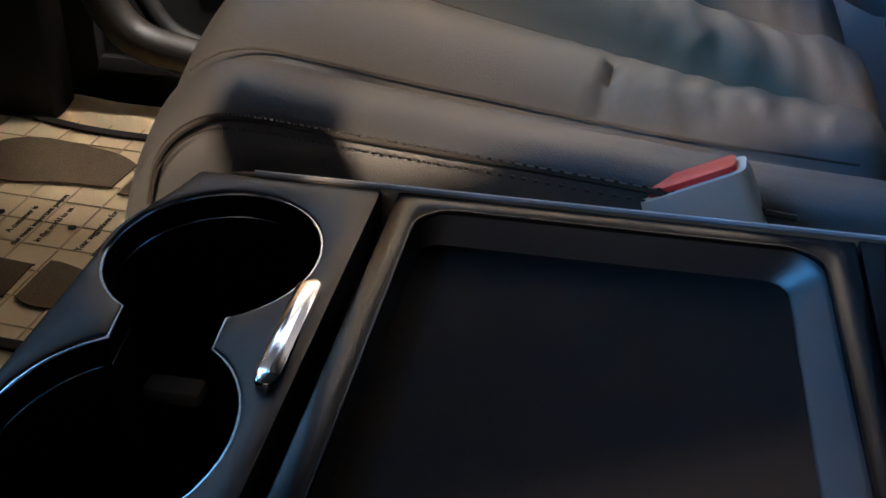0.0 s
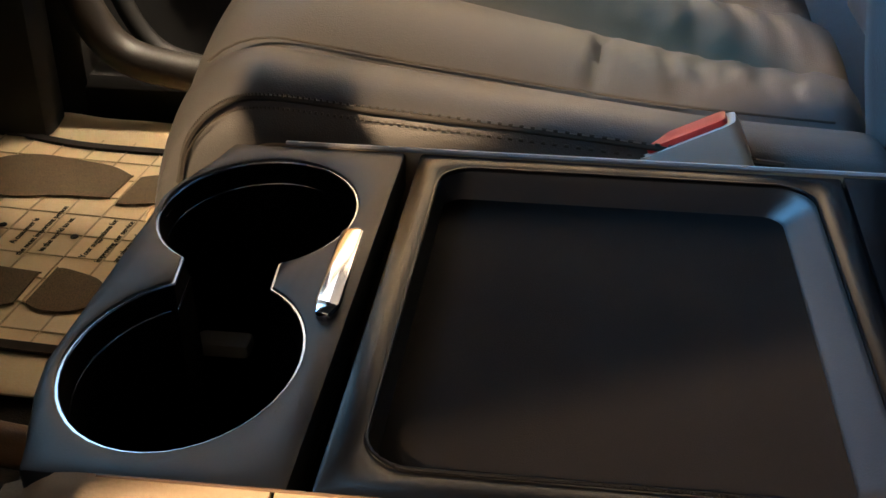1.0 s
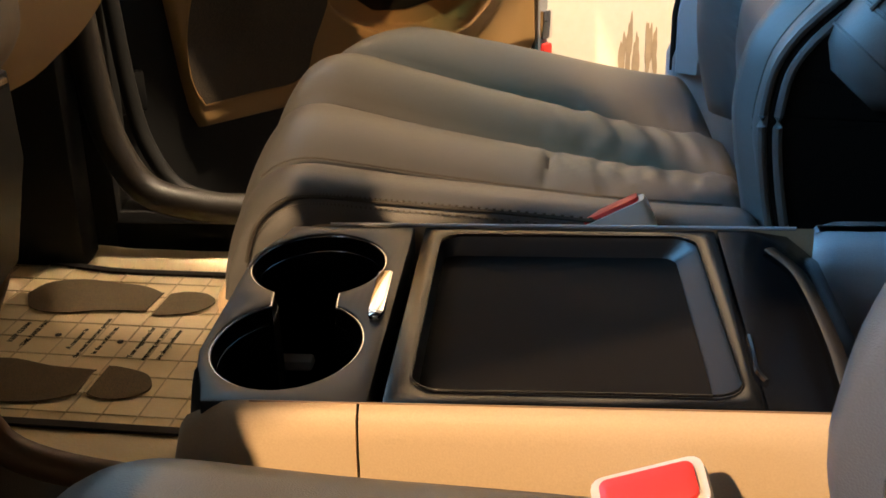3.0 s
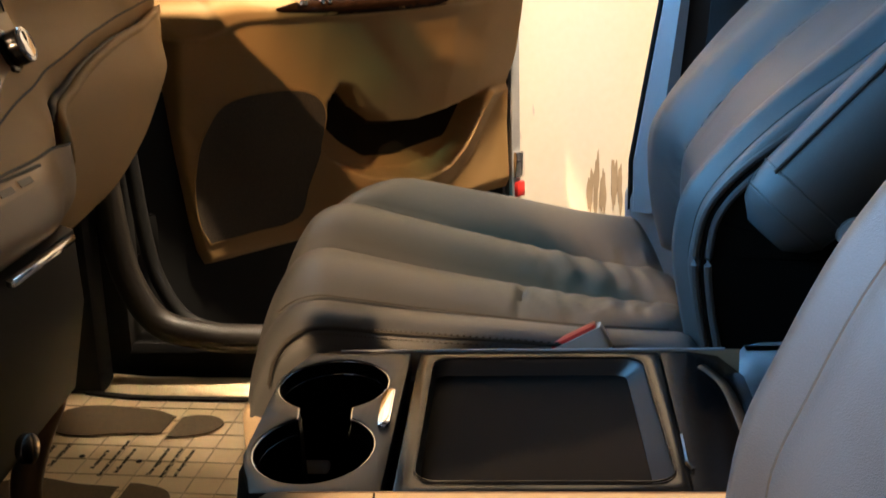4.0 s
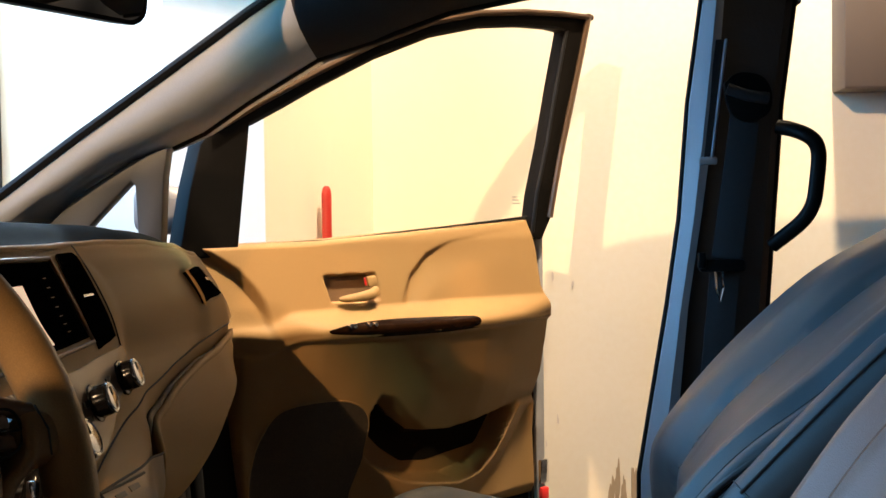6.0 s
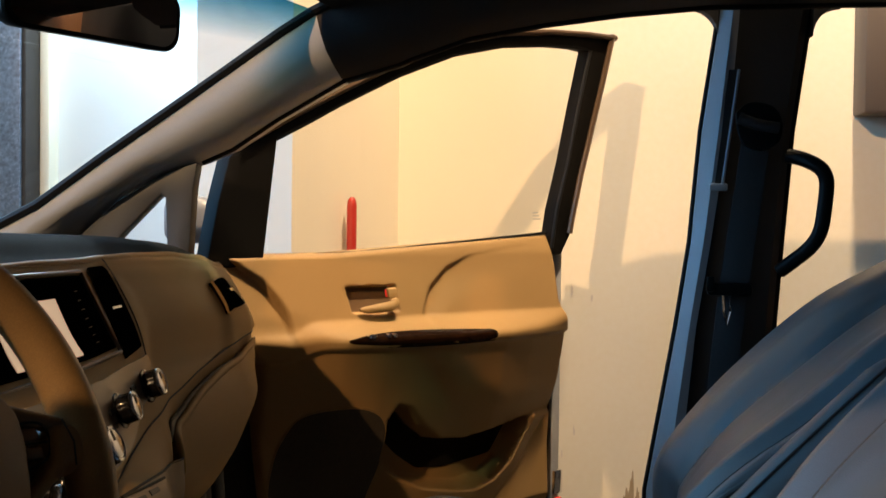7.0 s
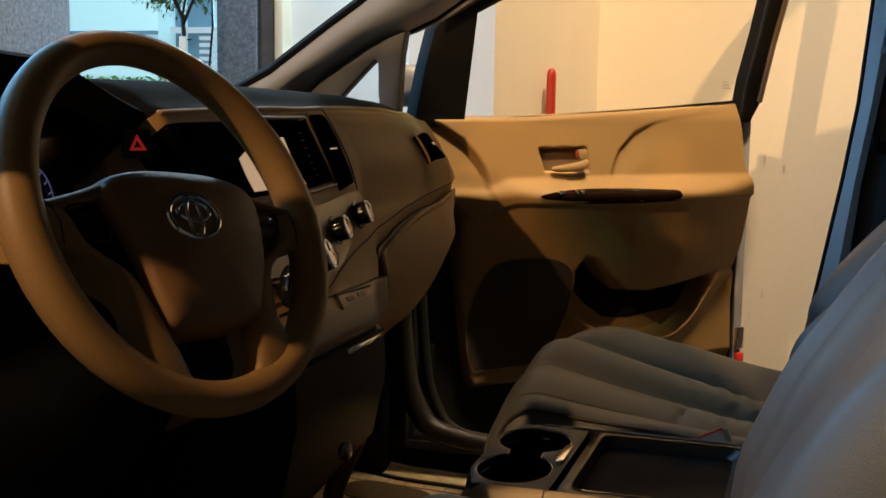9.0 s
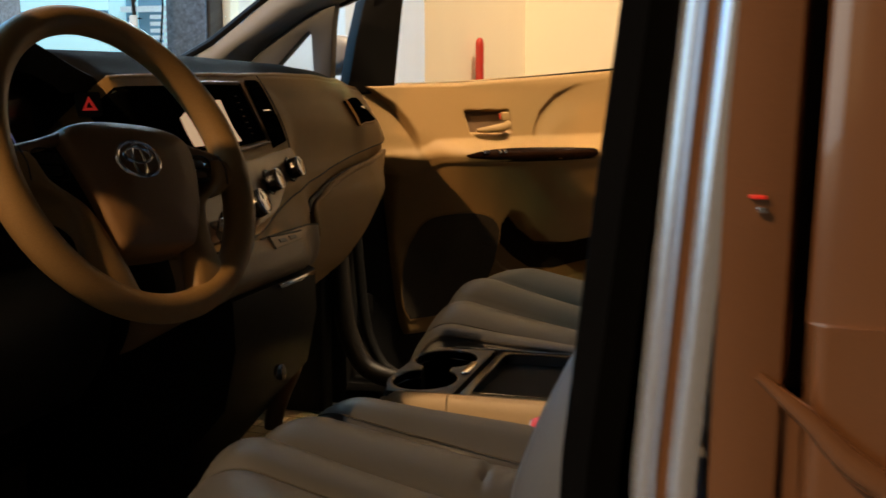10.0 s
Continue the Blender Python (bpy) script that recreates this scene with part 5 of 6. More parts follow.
# centre screen unit
part("screen_bezel", onskin([(-0.178, 4.12), (0.188, 4.12), (0.198, 5.36), (-0.168, 5.36)], 0.012, 0.003), BEZEL, dash, "black screen surround")
part("screen", onskin([(-0.030, 4.70), (0.030, 4.44), (0.105, 4.44), (0.112, 5.28), (-0.030, 5.28)], 0.003, 0.0045), SCREEN, dash, "pale blank display with an added glow")
for k in range(7):
    b0 = 4.34 + k * 0.13
    part("button", onskin([(0.146, b0), (0.168, b0), (0.169, b0 + 0.085), (0.147, b0 + 0.085)], 0.003, 0.0042, sub=2), BEZEL, dash)
    part("button_mark", onskin([(0.154, b0 + 0.035), (0.161, b0 + 0.035), (0.161, b0 + 0.047), (0.154, b0 + 0.047)], 0.0008, 0.0047, sub=1), TAUPE, dash)
part("surround", tube([dash_at(y, q) + dash_normal(y, q) * 0.002 for y, q in ((-0.17, 4.02), (0.0, 4.03), (0.194, 4.04), (0.198, 4.3), (0.203, 5.0), (0.207, 5.46), (0.1, 5.47), (-0.16, 5.47))], 0.0025, 8), TAUPE, dash, "taupe frame round the screen")
for y0, y1 in ((0.215, 0.268),):
    part("air_vent", onskin([(y0, 4.05), (y0 + 0.008, 3.92), (y1 - 0.006, 3.90), (y1, 4.02), (y1 + 0.004, 5.50), (y0, 5.62)], 0.010, 0.0025), BEZEL, dash, "tall black air vent")
    for k in range(7):
        ss = 4.12 + k * 0.20
        part("vent_slat", onskin([(y0 + 0.004, ss), (y1 - 0.004, ss), (y1 - 0.004, ss + 0.06), (y0 + 0.004, ss + 0.06)], 0.002, 0.004, sub=2), BEZEL, dash)
    part("vent_tab", onskin([(y0 + 0.010, 4.70), (y1 - 0.018, 4.70), (y1 - 0.018, 4.735), (y0 + 0.010, 4.735)], 0.003, 0.006, sub=2), DCHROME, dash, "bright vent tab")
sv = [(0.620, 4.41), (0.704, 4.19), (0.758, 4.84), (0.636, 5.21)]
part("air_vent", onskin(sv, 0.010, 0.003), BEZEL, dash, "black side air vent")
for k in range(4):
    q = 0.18 + 0.2 * k
    a, b = V(sv[0]).lerp(V(sv[3]), q), V(sv[1]).lerp(V(sv[2]), q)
    part("vent_slat", tube([dash_at(*(a.lerp(b, e))) + dash_normal(*(a.lerp(b, e))) * 0.004 for e in np.linspace(0.06, 0.94, 8)], 0.0009, 6), BEZEL, dash)
part("vent_frame", tube([dash_at(*p) + dash_normal(*p) * 0.002 for a, b in zip(sv, sv[1:] + sv[:1]) for p in (V(a).lerp(V(b), e) for e in (0, 0.25, 0.5, 0.75))], 0.0022, 6, closed=True), BEIGE, dash)
part("vent_tab", onskin([(0.672, 4.60), (0.700, 4.53), (0.703, 4.60), (0.675, 4.67)], 0.004, 0.007, sub=2), DCHROME, dash)
# climate panel
part("climate_panel", onskin([(-0.16, 5.80), (0.285, 5.72), (0.300, 6.30), (0.17, 6.95), (0.0, 7.60), (-0.16, 7.70)], 0.004, 0.002), CLIMATE, dash, "red-brown climate control panel")


def knob(y, s, r):
    p, n = dash_at(y, s), dash_normal(y, s)
    m = facing(p, n)
    k = part("climate_knob", put(loft([[V((r * q * (1 + 0.02 * math.cos(12 * a)) * math.cos(a), r * q * (1 + 0.02 * math.cos(12 * a)) * math.sin(a), z)) for a in np.linspace(0, 2 * math.pi, 73)[:-1]]
                                       for q, z in ((1.22, 0.0), (1.18, 0.003), (0.98, 0.004), (0.95, 0.017), (0.90, 0.019))]), m), GLOSS, dash, "round black climate knob with a bright ring")
    part("ring", put(tube([(r * 0.86 * math.cos(a), r * 0.86 * math.sin(a), 0.0185) for a in np.linspace(0, 2 * math.pi, 33)[:-1]], 0.0022, 8, closed=True), m), DCHROME, k)
    part("cap", put(disc(r * 0.76, 0.005, 24, 0.0015), m @ pose(0, 0, 0.0205)), DCHROME, k)
    part("pointer", put(box(-0.0012, 0.0012, r * 0.15, r * 0.70, 0.020, 0.0215, 0.0004), m), BLACK, k)


for by, bs in ((0.290, 6.30), (0.196, 6.20), (0.190, 6.55), (0.100, 6.55), (0.090, 6.86), (0.108, 6.30), (-0.02, 7.10)):
    part("climate_button", onskin([(by - 0.008, bs - 0.05), (by + 0.008, bs - 0.05), (by + 0.008, bs + 0.05), (by - 0.008, bs + 0.05)], 0.003, 0.0038, sub=2), CHARCOAL, dash)
knob(0.247, 6.33, 0.0165)
knob(0.133, 6.37, 0.0165)
knob(0.052, 6.84, 0.020)
part("drawer_face", onskin([(0.024, 8.12), (0.126, 8.38), (0.116, 8.81), (0.016, 8.85)], 0.003, 0.002), TAUPE, dash, "small drawer face")
for dy in (0.040, 0.075):
    part("drawer_mark", onskin([(dy, 8.40), (dy + 0.022, 8.45), (dy + 0.020, 8.66), (dy - 0.002, 8.64)], 0.002, 0.0032, sub=2), SILLTRIM, dash)
part("drawer_line", tube([dash_at(y, s) + dash_normal(y, s) * 0.002 for y, s in ((0.014, 8.88), (0.017, 8.5), (0.022, 8.08), (0.07, 8.20), (0.130, 8.36))], 0.0016, 6), BLACK, dash)
# dark lower bin with a bright handle strip
part("lower_bin", bev(loft([[V((x, y, z)) for x, z in ((-0.30, 0.868), (-0.285, 0.862), (-0.283, 0.80), (-0.30, 0.72), (-0.42, 0.58), (-0.47, 0.44), (-0.60, 0.44), (-0.60, 0.868))] for y in (-0.13, 0.145)]), 0.008, 3), BLACK, dash, "black lower centre bin")
part("bin_handle", box(-0.283, -0.276, 0.005, 0.128, 0.856, 0.8625, 0.002), CHROME, dash, "bright handle strip of the bin")
part("lower_side_trim", tube(smooth_path([(-0.315, 0.150, 0.76), (-0.325, 0.150, 0.71), (-0.345, 0.15, 0.665), (-0.360, 0.15, 0.615), (-0.352, 0.15, 0.575), (-0.325, 0.15, 0.548), (-0.25, 0.15, 0.53), (-0.12, 0.15, 0.52)], 30), [0.014] * 30, 10), TAUPE, dash, "taupe lower side trim")
part("floor_tunnel", bev(loft([[V((x, y, z)) for y, z in ((-0.16, 0.42), (-0.13, 0.50), (0.13, 0.50), (0.16, 0.42))] for x in (-0.6, -0.11)]), 0.01), CARPET, dash, "carpeted floor tunnel")
part("socket_cap", put(disc(0.011, 0.006, 20, 0.002), facing((-0.262, -0.035, 0.750), (1, -0.2, 0.1))), CHROME, dash, "small bright socket cap")
part("dash_core", box(-0.95, -0.50, -0.78, 0.78, 0.80, 1.05), BLACK, dash)
gear = thing("gear_lever", "glossy black gear lever with chrome bits on the dashboard", "gear lever", pose(-0.362, -0.085, 0.945))
part("gate_plate", plate(rounded(-0.045, 0.045, -0.070, 0.070, 0.012, 4), [], 0.012, facing((0.024, 0, 0), (0.9, 0, 0.42)), 0.003), GLOSS, gear, "gloss black gate plate")
part("stalk", tube([(0.015, 0, 0.0), (0.03, 0, 0.006), (0.050, 0, 0.010)], 0.007, 10), DCHROME, gear, "chrome stalk")
part("knob", tube(smooth_path([(0.046, 0, -0.024), (0.050, 0, -0.008), (0.053, 0, 0.010), (0.050, 0, 0.030)], 14), [0.006, 0.011, 0.014, 0.016, 0.0165, 0.0165, 0.016, 0.0155, 0.015, 0.0145, 0.0135, 0.012, 0.009, 0.004], 14, up=(0, 1, 0)), GLOSS, gear, "gloss black knob")
part("release_button", put(box(-0.004, 0.004, -0.019, -0.012, -0.008, 0.010, 0.002), pose(0.052, 0, 0.010)), CHROME, gear, "chrome release button")

# hazard switch and gauge hood
hm = facing((-0.440, -0.187, 1.110), (0.72, -0.62, 0.28))
part("hazard_switch", plate(rounded(-0.015, 0.015, -0.015, 0.015, 0.003, 4), [], 0.006, hm, 0.001), SILLTRIM, dash, "dark brown hazard switch")
part("hazard_triangle", plate([(-0.009, -0.008), (0.009, -0.008), (0, 0.009)], [[(-0.0045, -0.0052), (0.0045, -0.0052), (0, 0.0035)]], 0.002, hm @ pose(0, 0, 0.002)), HAZARD, dash, "red hazard triangle with an added glow")
hood_out = [(0.272, 1.138), (0.22, 1.151), (0.18, 1.164), (0.125, 1.184), (0.06, 1.196), (0.0, 1.199)]
hood_in = [(0.260, 1.133), (0.172, 1.127), (0.150, 1.138), (0.110, 1.150), (0.06, 1.157), (0.0, 1.160)]
hood_out += [(-a * 0.85, z) for a, z in hood_out[-2::-1]]
hood_in += [(-a * 0.85, z) for a, z in hood_in[-2::-1]]
hood = []
for x, k, dz in ((-0.66, 0.92, -0.030), (-0.58, 0.97, -0.012), (-0.50, 1.0, -0.002), (-0.455, 1.0, 0.0), (-0.447, 0.99, -0.004)):
    hood.append([V((x, -0.40 + a * k, z + dz)) for a, z in hood_out] + [V((x, -0.40 + a * k, z + min(dz, 0))) for a, z in hood_in[::-1]])
part("gauge_hood", loft(hood), PADTOP, dash, "charcoal hood over the gauges", 60)
part("gauge_panel", box(-0.505, -0.476, -0.60, -0.245, 1.0, 1.140, 0.005), GLOSS, dash, "dark gauge panel")
for gy, gr in ((-0.436, 0.056), (-0.331, 0.048)):
    gm = facing((-0.474, gy, 1.047), (1, 0, 0.0))
    gauge = part("gauge_ring", put(tube([(gr * math.cos(a), gr * math.sin(a), 0) for a in np.linspace(0.0, 3.14, 41)], 0.0007, 6), gm), GAUGELIT, dash, "softly lit gauge ring")
    for k in range(11):
        a = 0.1 + k * 2.9 / 10
        part("tick", put(box(gr * 0.84, gr * 0.95, -0.0007, 0.0007, 0.001, 0.002), gm @ pose(0, 0, 0, 0, 0, math.degrees(a))), GAUGELIT, gauge)
    part("needle", put(box(-0.001, 0.001, 0, gr * 0.85, 0.002, 0.003), gm @ pose(0, 0, 0, 0, 0, 60)), RED, gauge)

# ---- steering wheel ----
wn_ = V((math.cos(radians(25.6)) * math.cos(radians(-12.5)), math.cos(radians(25.6)) * math.sin(radians(-12.5)), math.sin(radians(25.6))))
WM = facing((-0.256, -0.415, 1.0595), wn_) @ pose(0, 0, 0, 0, 0, -6)
whl = thing("steering_wheel", "beige leather steering wheel with a chrome emblem", "steering wheel", WM)
R, r = 0.1545, 0.0162
ring = [(R * math.cos(a), R * math.sin(a), 0) for a in np.linspace(0, 2 * math.pi, 73)[:-1]]
part("rim", tube(ring, [r + 0.0015 * math.cos(2 * a) for a in np.linspace(0, 2 * math.pi, 73)[:-1]], 18, closed=True), RIML, whl, "beige grained leather rim", 80)
pad = []
base = [(-0.082, 0.020), (-0.070, 0.032), (-0.040, 0.038), (0.0, 0.039), (0.042, 0.037), (0.076, 0.029), (0.090, 0.014), (0.090, -0.012), (0.080, -0.050), (0.064, -0.080), (0.050, -0.094), (0.0, -0.098), (-0.040, -0.096), (-0.050, -0.078), (-0.058, -0.042), (-0.071, -0.006)]
bs = [(p.x, p.y) for p in smooth_path([(x, y, 0) for x, y in base + base[:1]], 57)[:-1]]
for k, z in ((0.90, -0.045), (1.0, -0.03), (1.0, -0.004), (0.985, 0.004), (0.955, 0.009), (0.90, 0.012), (0.6, 0.0165), (0.2, 0.018)):
    pad.append([V((x * k, y * k, z)) for x, y in bs])
part("airbag_cover", loft(pad), COVER, whl, "brown grained airbag cover", 70)
# each lower spoke: outer edge (towards the rim) and inner edge (towards the cover), from the rim's side down
SPOKE = [((0.146, -0.028), (0.146, 0.006)), ((0.124, -0.030), (0.121, 0.006)), ((0.112, -0.034), (0.111, -0.018)), ((0.100, -0.040), (0.098, -0.029)), ((0.092, -0.048), (0.084, -0.036)), ((0.088, -0.060), (0.068, -0.048)),
         ((0.086, -0.075), (0.056, -0.068)), ((0.086, -0.092), (0.047, -0.090)), ((0.088, -0.108), (0.040, -0.110)), ((0.088, -0.122), (0.037, -0.124)), ((0.080, -0.136), (0.033, -0.138)), ((0.062, -0.150), (0.014, -0.151))]
so = smooth_path([(*a, 0) for a, b in SPOKE], 36)
si = smooth_path([(*b, 0) for a, b in SPOKE], 36)
for sg in (-1, 1):
    sp = [(sg * x, y) for x, y in ((0.120, 0.010), (0.072, 0.024), (0.044, -0.060), (0.058, -0.072), (0.068, -0.052), (0.084, -0.040), (0.098, -0.033), (0.112, -0.022))]
    part("switch_plate", plate(sp if sg > 0 else sp[::-1], [], 0.012, pose(0, 0, -0.004), 0.003), GLOSS if sg < 0 else CLIMATE, whl, "black switch panel on the spoke" if sg < 0 else "dark brown switch panel on the spoke")
    rings = []
    for k in range(36):
        o, i_ = V((sg * so[k].x, so[k].y, 0)), V((sg * si[k].x, si[k].y, 0))
        deep = 0.013 + 0.030 * step(20, 10, k)
        h = 0.012 - 0.004 * step(4, 14, k) * step(30, 20, k)
        top = [o.lerp(i_, q) + V((0, 0, -0.002 + h * (1 - abs(2 * q - 1) ** 3) ** 0.5)) for q in np.linspace(0, 1, 11)]
        low = [o.lerp(i_, q) + V((0, 0, -0.004 - deep * (1 - abs(2 * q - 1) ** 5))) for q in np.linspace(1, 0, 11)[1:-1]]
        rings.append(top + low)
    part("lower_spoke", loft(rings), RIML, whl, "beige lower spoke", 70)
    part("spoke_split", tube([(sg * 0.1315, 0.008, 0.0065), (sg * 0.1305, -0.010, 0.0115), (sg * 0.1295, -0.026, 0.0085)], 0.0007, 6), SEAM, whl)
    part("switch_ridge", tube(smooth_path([(sg * 0.132, 0.006, 0.000), (sg * 0.100, 0.014, -0.001), (sg * 0.074, 0.022, -0.001)], 10), 0.006, 10), TAUPE, whl)
    loop = smooth_path([(sg * x, y, 0.0035) for x, y in ((0.090, 0.008), (0.110, 0.008), (0.117, 0.000), (0.113, -0.014), (0.100, -0.021), (0.082, -0.022), (0.080, -0.010), (0.090, 0.008))], 26)[:-1]
    part("switch_edge", tube(loop, 0.0010, 6, closed=True), CHARCOAL, whl)
    part("switch_bar", tube([(sg * 0.082, -0.006, 0.0035), (sg * 0.114, -0.006, 0.0035)], 0.0009, 6), CHARCOAL, whl)
    for k in range(2):
        part("spoke_button", box(sg * 0.097 - 0.012, sg * 0.097 + 0.012, -0.004 - k * 0.013, 0.005 - k * 0.013, -0.002, 0.0035, 0.002), CHARCOAL if sg < 0 else CLIMATE, whl)


def oval(cx, cy, rx, ry, n=40):
    return [(cx + rx * math.cos(a), cy + ry * math.sin(a), 0) for a in np.linspace(0, 2 * math.pi, n + 1)[:-1]]


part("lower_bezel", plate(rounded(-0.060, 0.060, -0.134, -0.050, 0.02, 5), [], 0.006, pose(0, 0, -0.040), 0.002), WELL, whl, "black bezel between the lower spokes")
EMM = pose(-0.001, -0.005, 0.0175, 0, 0, 0)
em = part("emblem", put(tube(oval(0, 0, 0.0275, 0.0185), 0.0024, 8, closed=True), EMM), CHROME, whl, "chrome oval emblem")
part("emblem_oval", put(tube(oval(0, 0.004, 0.0175, 0.0080), 0.0020, 8, closed=True), EMM), CHROME, em)
part("emblem_oval", put(tube(oval(0, -0.001, 0.0075, 0.0160), 0.0020, 8, closed=True), EMM), CHROME, em)
col = part("column_shroud", put(loft([[V((x * k, y * k, z)) for x, y in rounded(-0.05, 0.05, -0.030, 0.05, 0.025, 6)] for k, z in ((0.8, -0.03), (1.0, -0.06), (1.05, -0.20), (1.05, -0.26))]), Matrix.Identity(4)), CHARCOAL, whl, "charcoal steering column shroud")
part("stalk", tube([(0.05, 0.0, -0.07), (0.11, 0.01, -0.065), (0.15, 0.02, -0.055)], [0.007, 0.007, 0.009], 10), BLACK, whl, "black column stalk")
part("stalk", tube([(-0.05, 0.0, -0.07), (-0.11, 0.01, -0.065), (-0.15, 0.02, -0.055)], [0.007, 0.007, 0.009], 10), BLACK, whl)
part("ignition_ring", put(tube(oval(0, 0, 0.012, 0.012, 24), 0.003, 6, closed=True), pose(0.075, -0.050, -0.10, 0, 30, 0)), CHROME, whl)

# ---- open passenger door: u along the door, v up, w into the cabin ----
DM = Matrix(((0.68, 0, 0.733, -0.489), (0.733, 0, -0.68, 0.944), (0, 1, 0, 0), (0, 0, 0, 1)))
door = thing("passenger_door", "open front passenger door with beige trim and a black window frame", "car door", DM)
LEFT = table([0.55, 0.58, 0.634, 0.75, 0.93, 1.00, 1.13, 1.18], [0.118, 0.103, 0.093, 0.078, 0.060, -0.03, -0.07, -0.075])
RIGHT = table([0.50, 0.56, 0.70, 0.90, 0.965, 0.99, 1.02, 1.10, 1.17], [0.838, 0.838, 0.832, 0.850, 0.842, 0.832, 0.822, 0.828, 0.826])
TOPV = table([0.0, 0.28, 0.55, 0.83], [1.127, 1.130, 1.148, 1.169])
VB = 0.555  # lower edge of the trim


def pad_edge(u):
    """Height of the curved edge of the sunk arm pad."""
    return float(np.interp(u, [0.41, 0.425, 0.45, 0.50, 0.57, 0.70, 0.83], [0.985, 1.02, 1.062, 1.100, 1.125, 1.143, 1.152]))


def shelf_edge(u):
    """How far the armrest's lower edge stands into the cabin."""
    return float(np.interp(u, [0.0, 0.13, 0.20, 0.30, 0.45, 0.60, 0.70, 0.83], [0.070, 0.074, 0.088, 0.108, 0.120, 0.112, 0.090, 0.052]))


POCKET_TOP = table([0.325, 0.345, 0.37, 0.413, 0.466, 0.534, 0.641, 0.726, 0.76], [0.80, 0.835, 0.828, 0.786, 0.751, 0.744, 0.755, 0.766, 0.768])
POCKET_LOW = table([0.325, 0.36, 0.42, 0.50, 0.57, 0.63, 0.672, 0.72, 0.76], [0.72, 0.690, 0.662, 0.644, 0.634, 0.645, 0.672, 0.735, 0.765])


def door_upper(u, v):
    w = 0.026 - 0.012 * step(1.12, 1.18, v) + 0.28 * (1.08 - v) * step(0.96, 1.0, v)
    # sunk arm pad with a soft rolled edge
    if u > 0.40:
        d = pad_edge(u) - v
        w -= (0.0085 * step(-0.002, 0.008, d) - 0.008 * step(0.02, 0.08, d)) * (1 - 0.8 * step(0.47, 0.60, u)) * step(0.80, 0.70, u) * step(0.405, 0.440, u) * step(0.975, 1.0, v)
    # hollow behind the inner handle
    w -= 0.020 * step(0.239 + 0.30 * max(0.0, 1.05 - v), 0.247 + 0.30 * max(0.0, 1.05 - v), u) * step(0.360, 0.354, u) * step(1.013, 1.019, v) * step(1.068, 1.061, v)
    w += (shelf_edge(u) - 0.026) * step(1.008, 0.962, v) * step(0.0, 0.22, u)
    # fore part lies lower, beyond a slanting facet
    uc = float(np.interp(v, [0.95, 0.965, 1.011, 1.05, 1.084, 1.132], [0.116, 0.116, 0.110, 0.086, 0.057, -0.020]))
    w -= 0.013 * step(uc + 0.006, uc - 0.008, u) * step(0.980, 1.03, v)
    return w


def door_lower(u, v):
    k = 0.957 - v
    w = 0.026 + (shelf_edge(u) - 0.026) * step(0.0, 0.22, u) - 0.010 * step(0.0, 0.012, k) - 0.30 * k
    w += 0.010 * step(0.30, 0.42, u) * step(0.05, 0.13, k) * step(0.22, 0.13, k)
    w = max(w, -0.012)
    top, low = POCKET_TOP(u), POCKET_LOW(u)
    side = step(0.325, 0.348, u) * step(0.745, 0.715, u)
    hollow = step(top + 0.005, top - 0.010, v) * step(low - 0.004, low + 0.020, v) * side
    w -= (0.085 + w * 0.5) * hollow
    # rim under the pocket
    rim = step(0.30, 0.40, u) * step(low + 0.012, low - 0.004, v) * step(VB, VB + 0.03, v)
    w += (0.030 - 0.018 * step(0.68, 0.80, u)) * rim
    return max(w, -0.033)


def door_w(u, v):
    v += 0.020 * step(0.17, 0.10, u) * step(1.03, 0.98, v)
    f = step(0.951, 0.963, v)
    return door_upper(u, max(v, 0.957)) * f + door_lower(u, min(v, 0.957)) * (1 - f)


NU, NV = 150, 190
bm = bmesh.new()
gf, gb = [], []
for j in range(NV):
    rowf, rowb = [], []
    for i in range(NU):
        a = i / (NU - 1)
        vv = VB + (TOPV(a * 0.83) - VB) * j / (NV - 1)
        u = LEFT(vv) + (RIGHT(vv) - LEFT(vv)) * a
        e = min(a * 0.83, (1 - a) * 0.83, (TOPV(a * 0.83) - vv) * 1.6, (vv - VB))
        w = door_w(u, vv)
        w = -0.03 + (w + 0.03) * math.sqrt(max(0.0, 1 - (1 - min(1, e / 0.014)) ** 2)) if e < 0.014 else w
        rowf.append(bm.verts.new((u, vv, w)))
        rowb.append(bm.verts.new((u, vv, -0.035)))
    gf.append(rowf)
    gb.append(rowb)
for j in range(NV - 1):
    for i in range(NU - 1):
        bm.faces.new((gf[j][i], gf[j][i + 1], gf[j + 1][i + 1], gf[j + 1][i]))
    for i in (0, NU - 1):
        bm.faces.new((gf[j][i], gf[j + 1][i], gb[j + 1][i], gb[j][i]))
for i in range(NU - 1):
    for j in (0, NV - 1):
        bm.faces.new((gf[j][i], gf[j][i + 1], gb[j][i + 1], gb[j][i]))
part("trim_panel", bm, BEIGE, door, "beige moulded door trim with armrest and pocket", 75)
part("outer_skin", plate([(-0.02, 0.38), (0.86, 0.38), (0.885, 0.95), (0.875, 1.165), (0.40, 1.125), (-0.05, 1.10)], [], 0.05, pose(0, 0, -0.036), 0.01), PAINT, door, "bronze painted outer door skin")
part("inner_shell", plate([(-0.03, 0.40), (0.85, 0.40), (0.85, 1.10), (-0.04, 1.08)], [], 0.0015, pose(0, 0, -0.0335)), RUBBER, door, "black inner door shell")
part("shut_face", box(0.842, 0.868, 0.40, 1.165, -0.10, -0.005, 0.004), GREYTRIM, door, "pale door shut face")
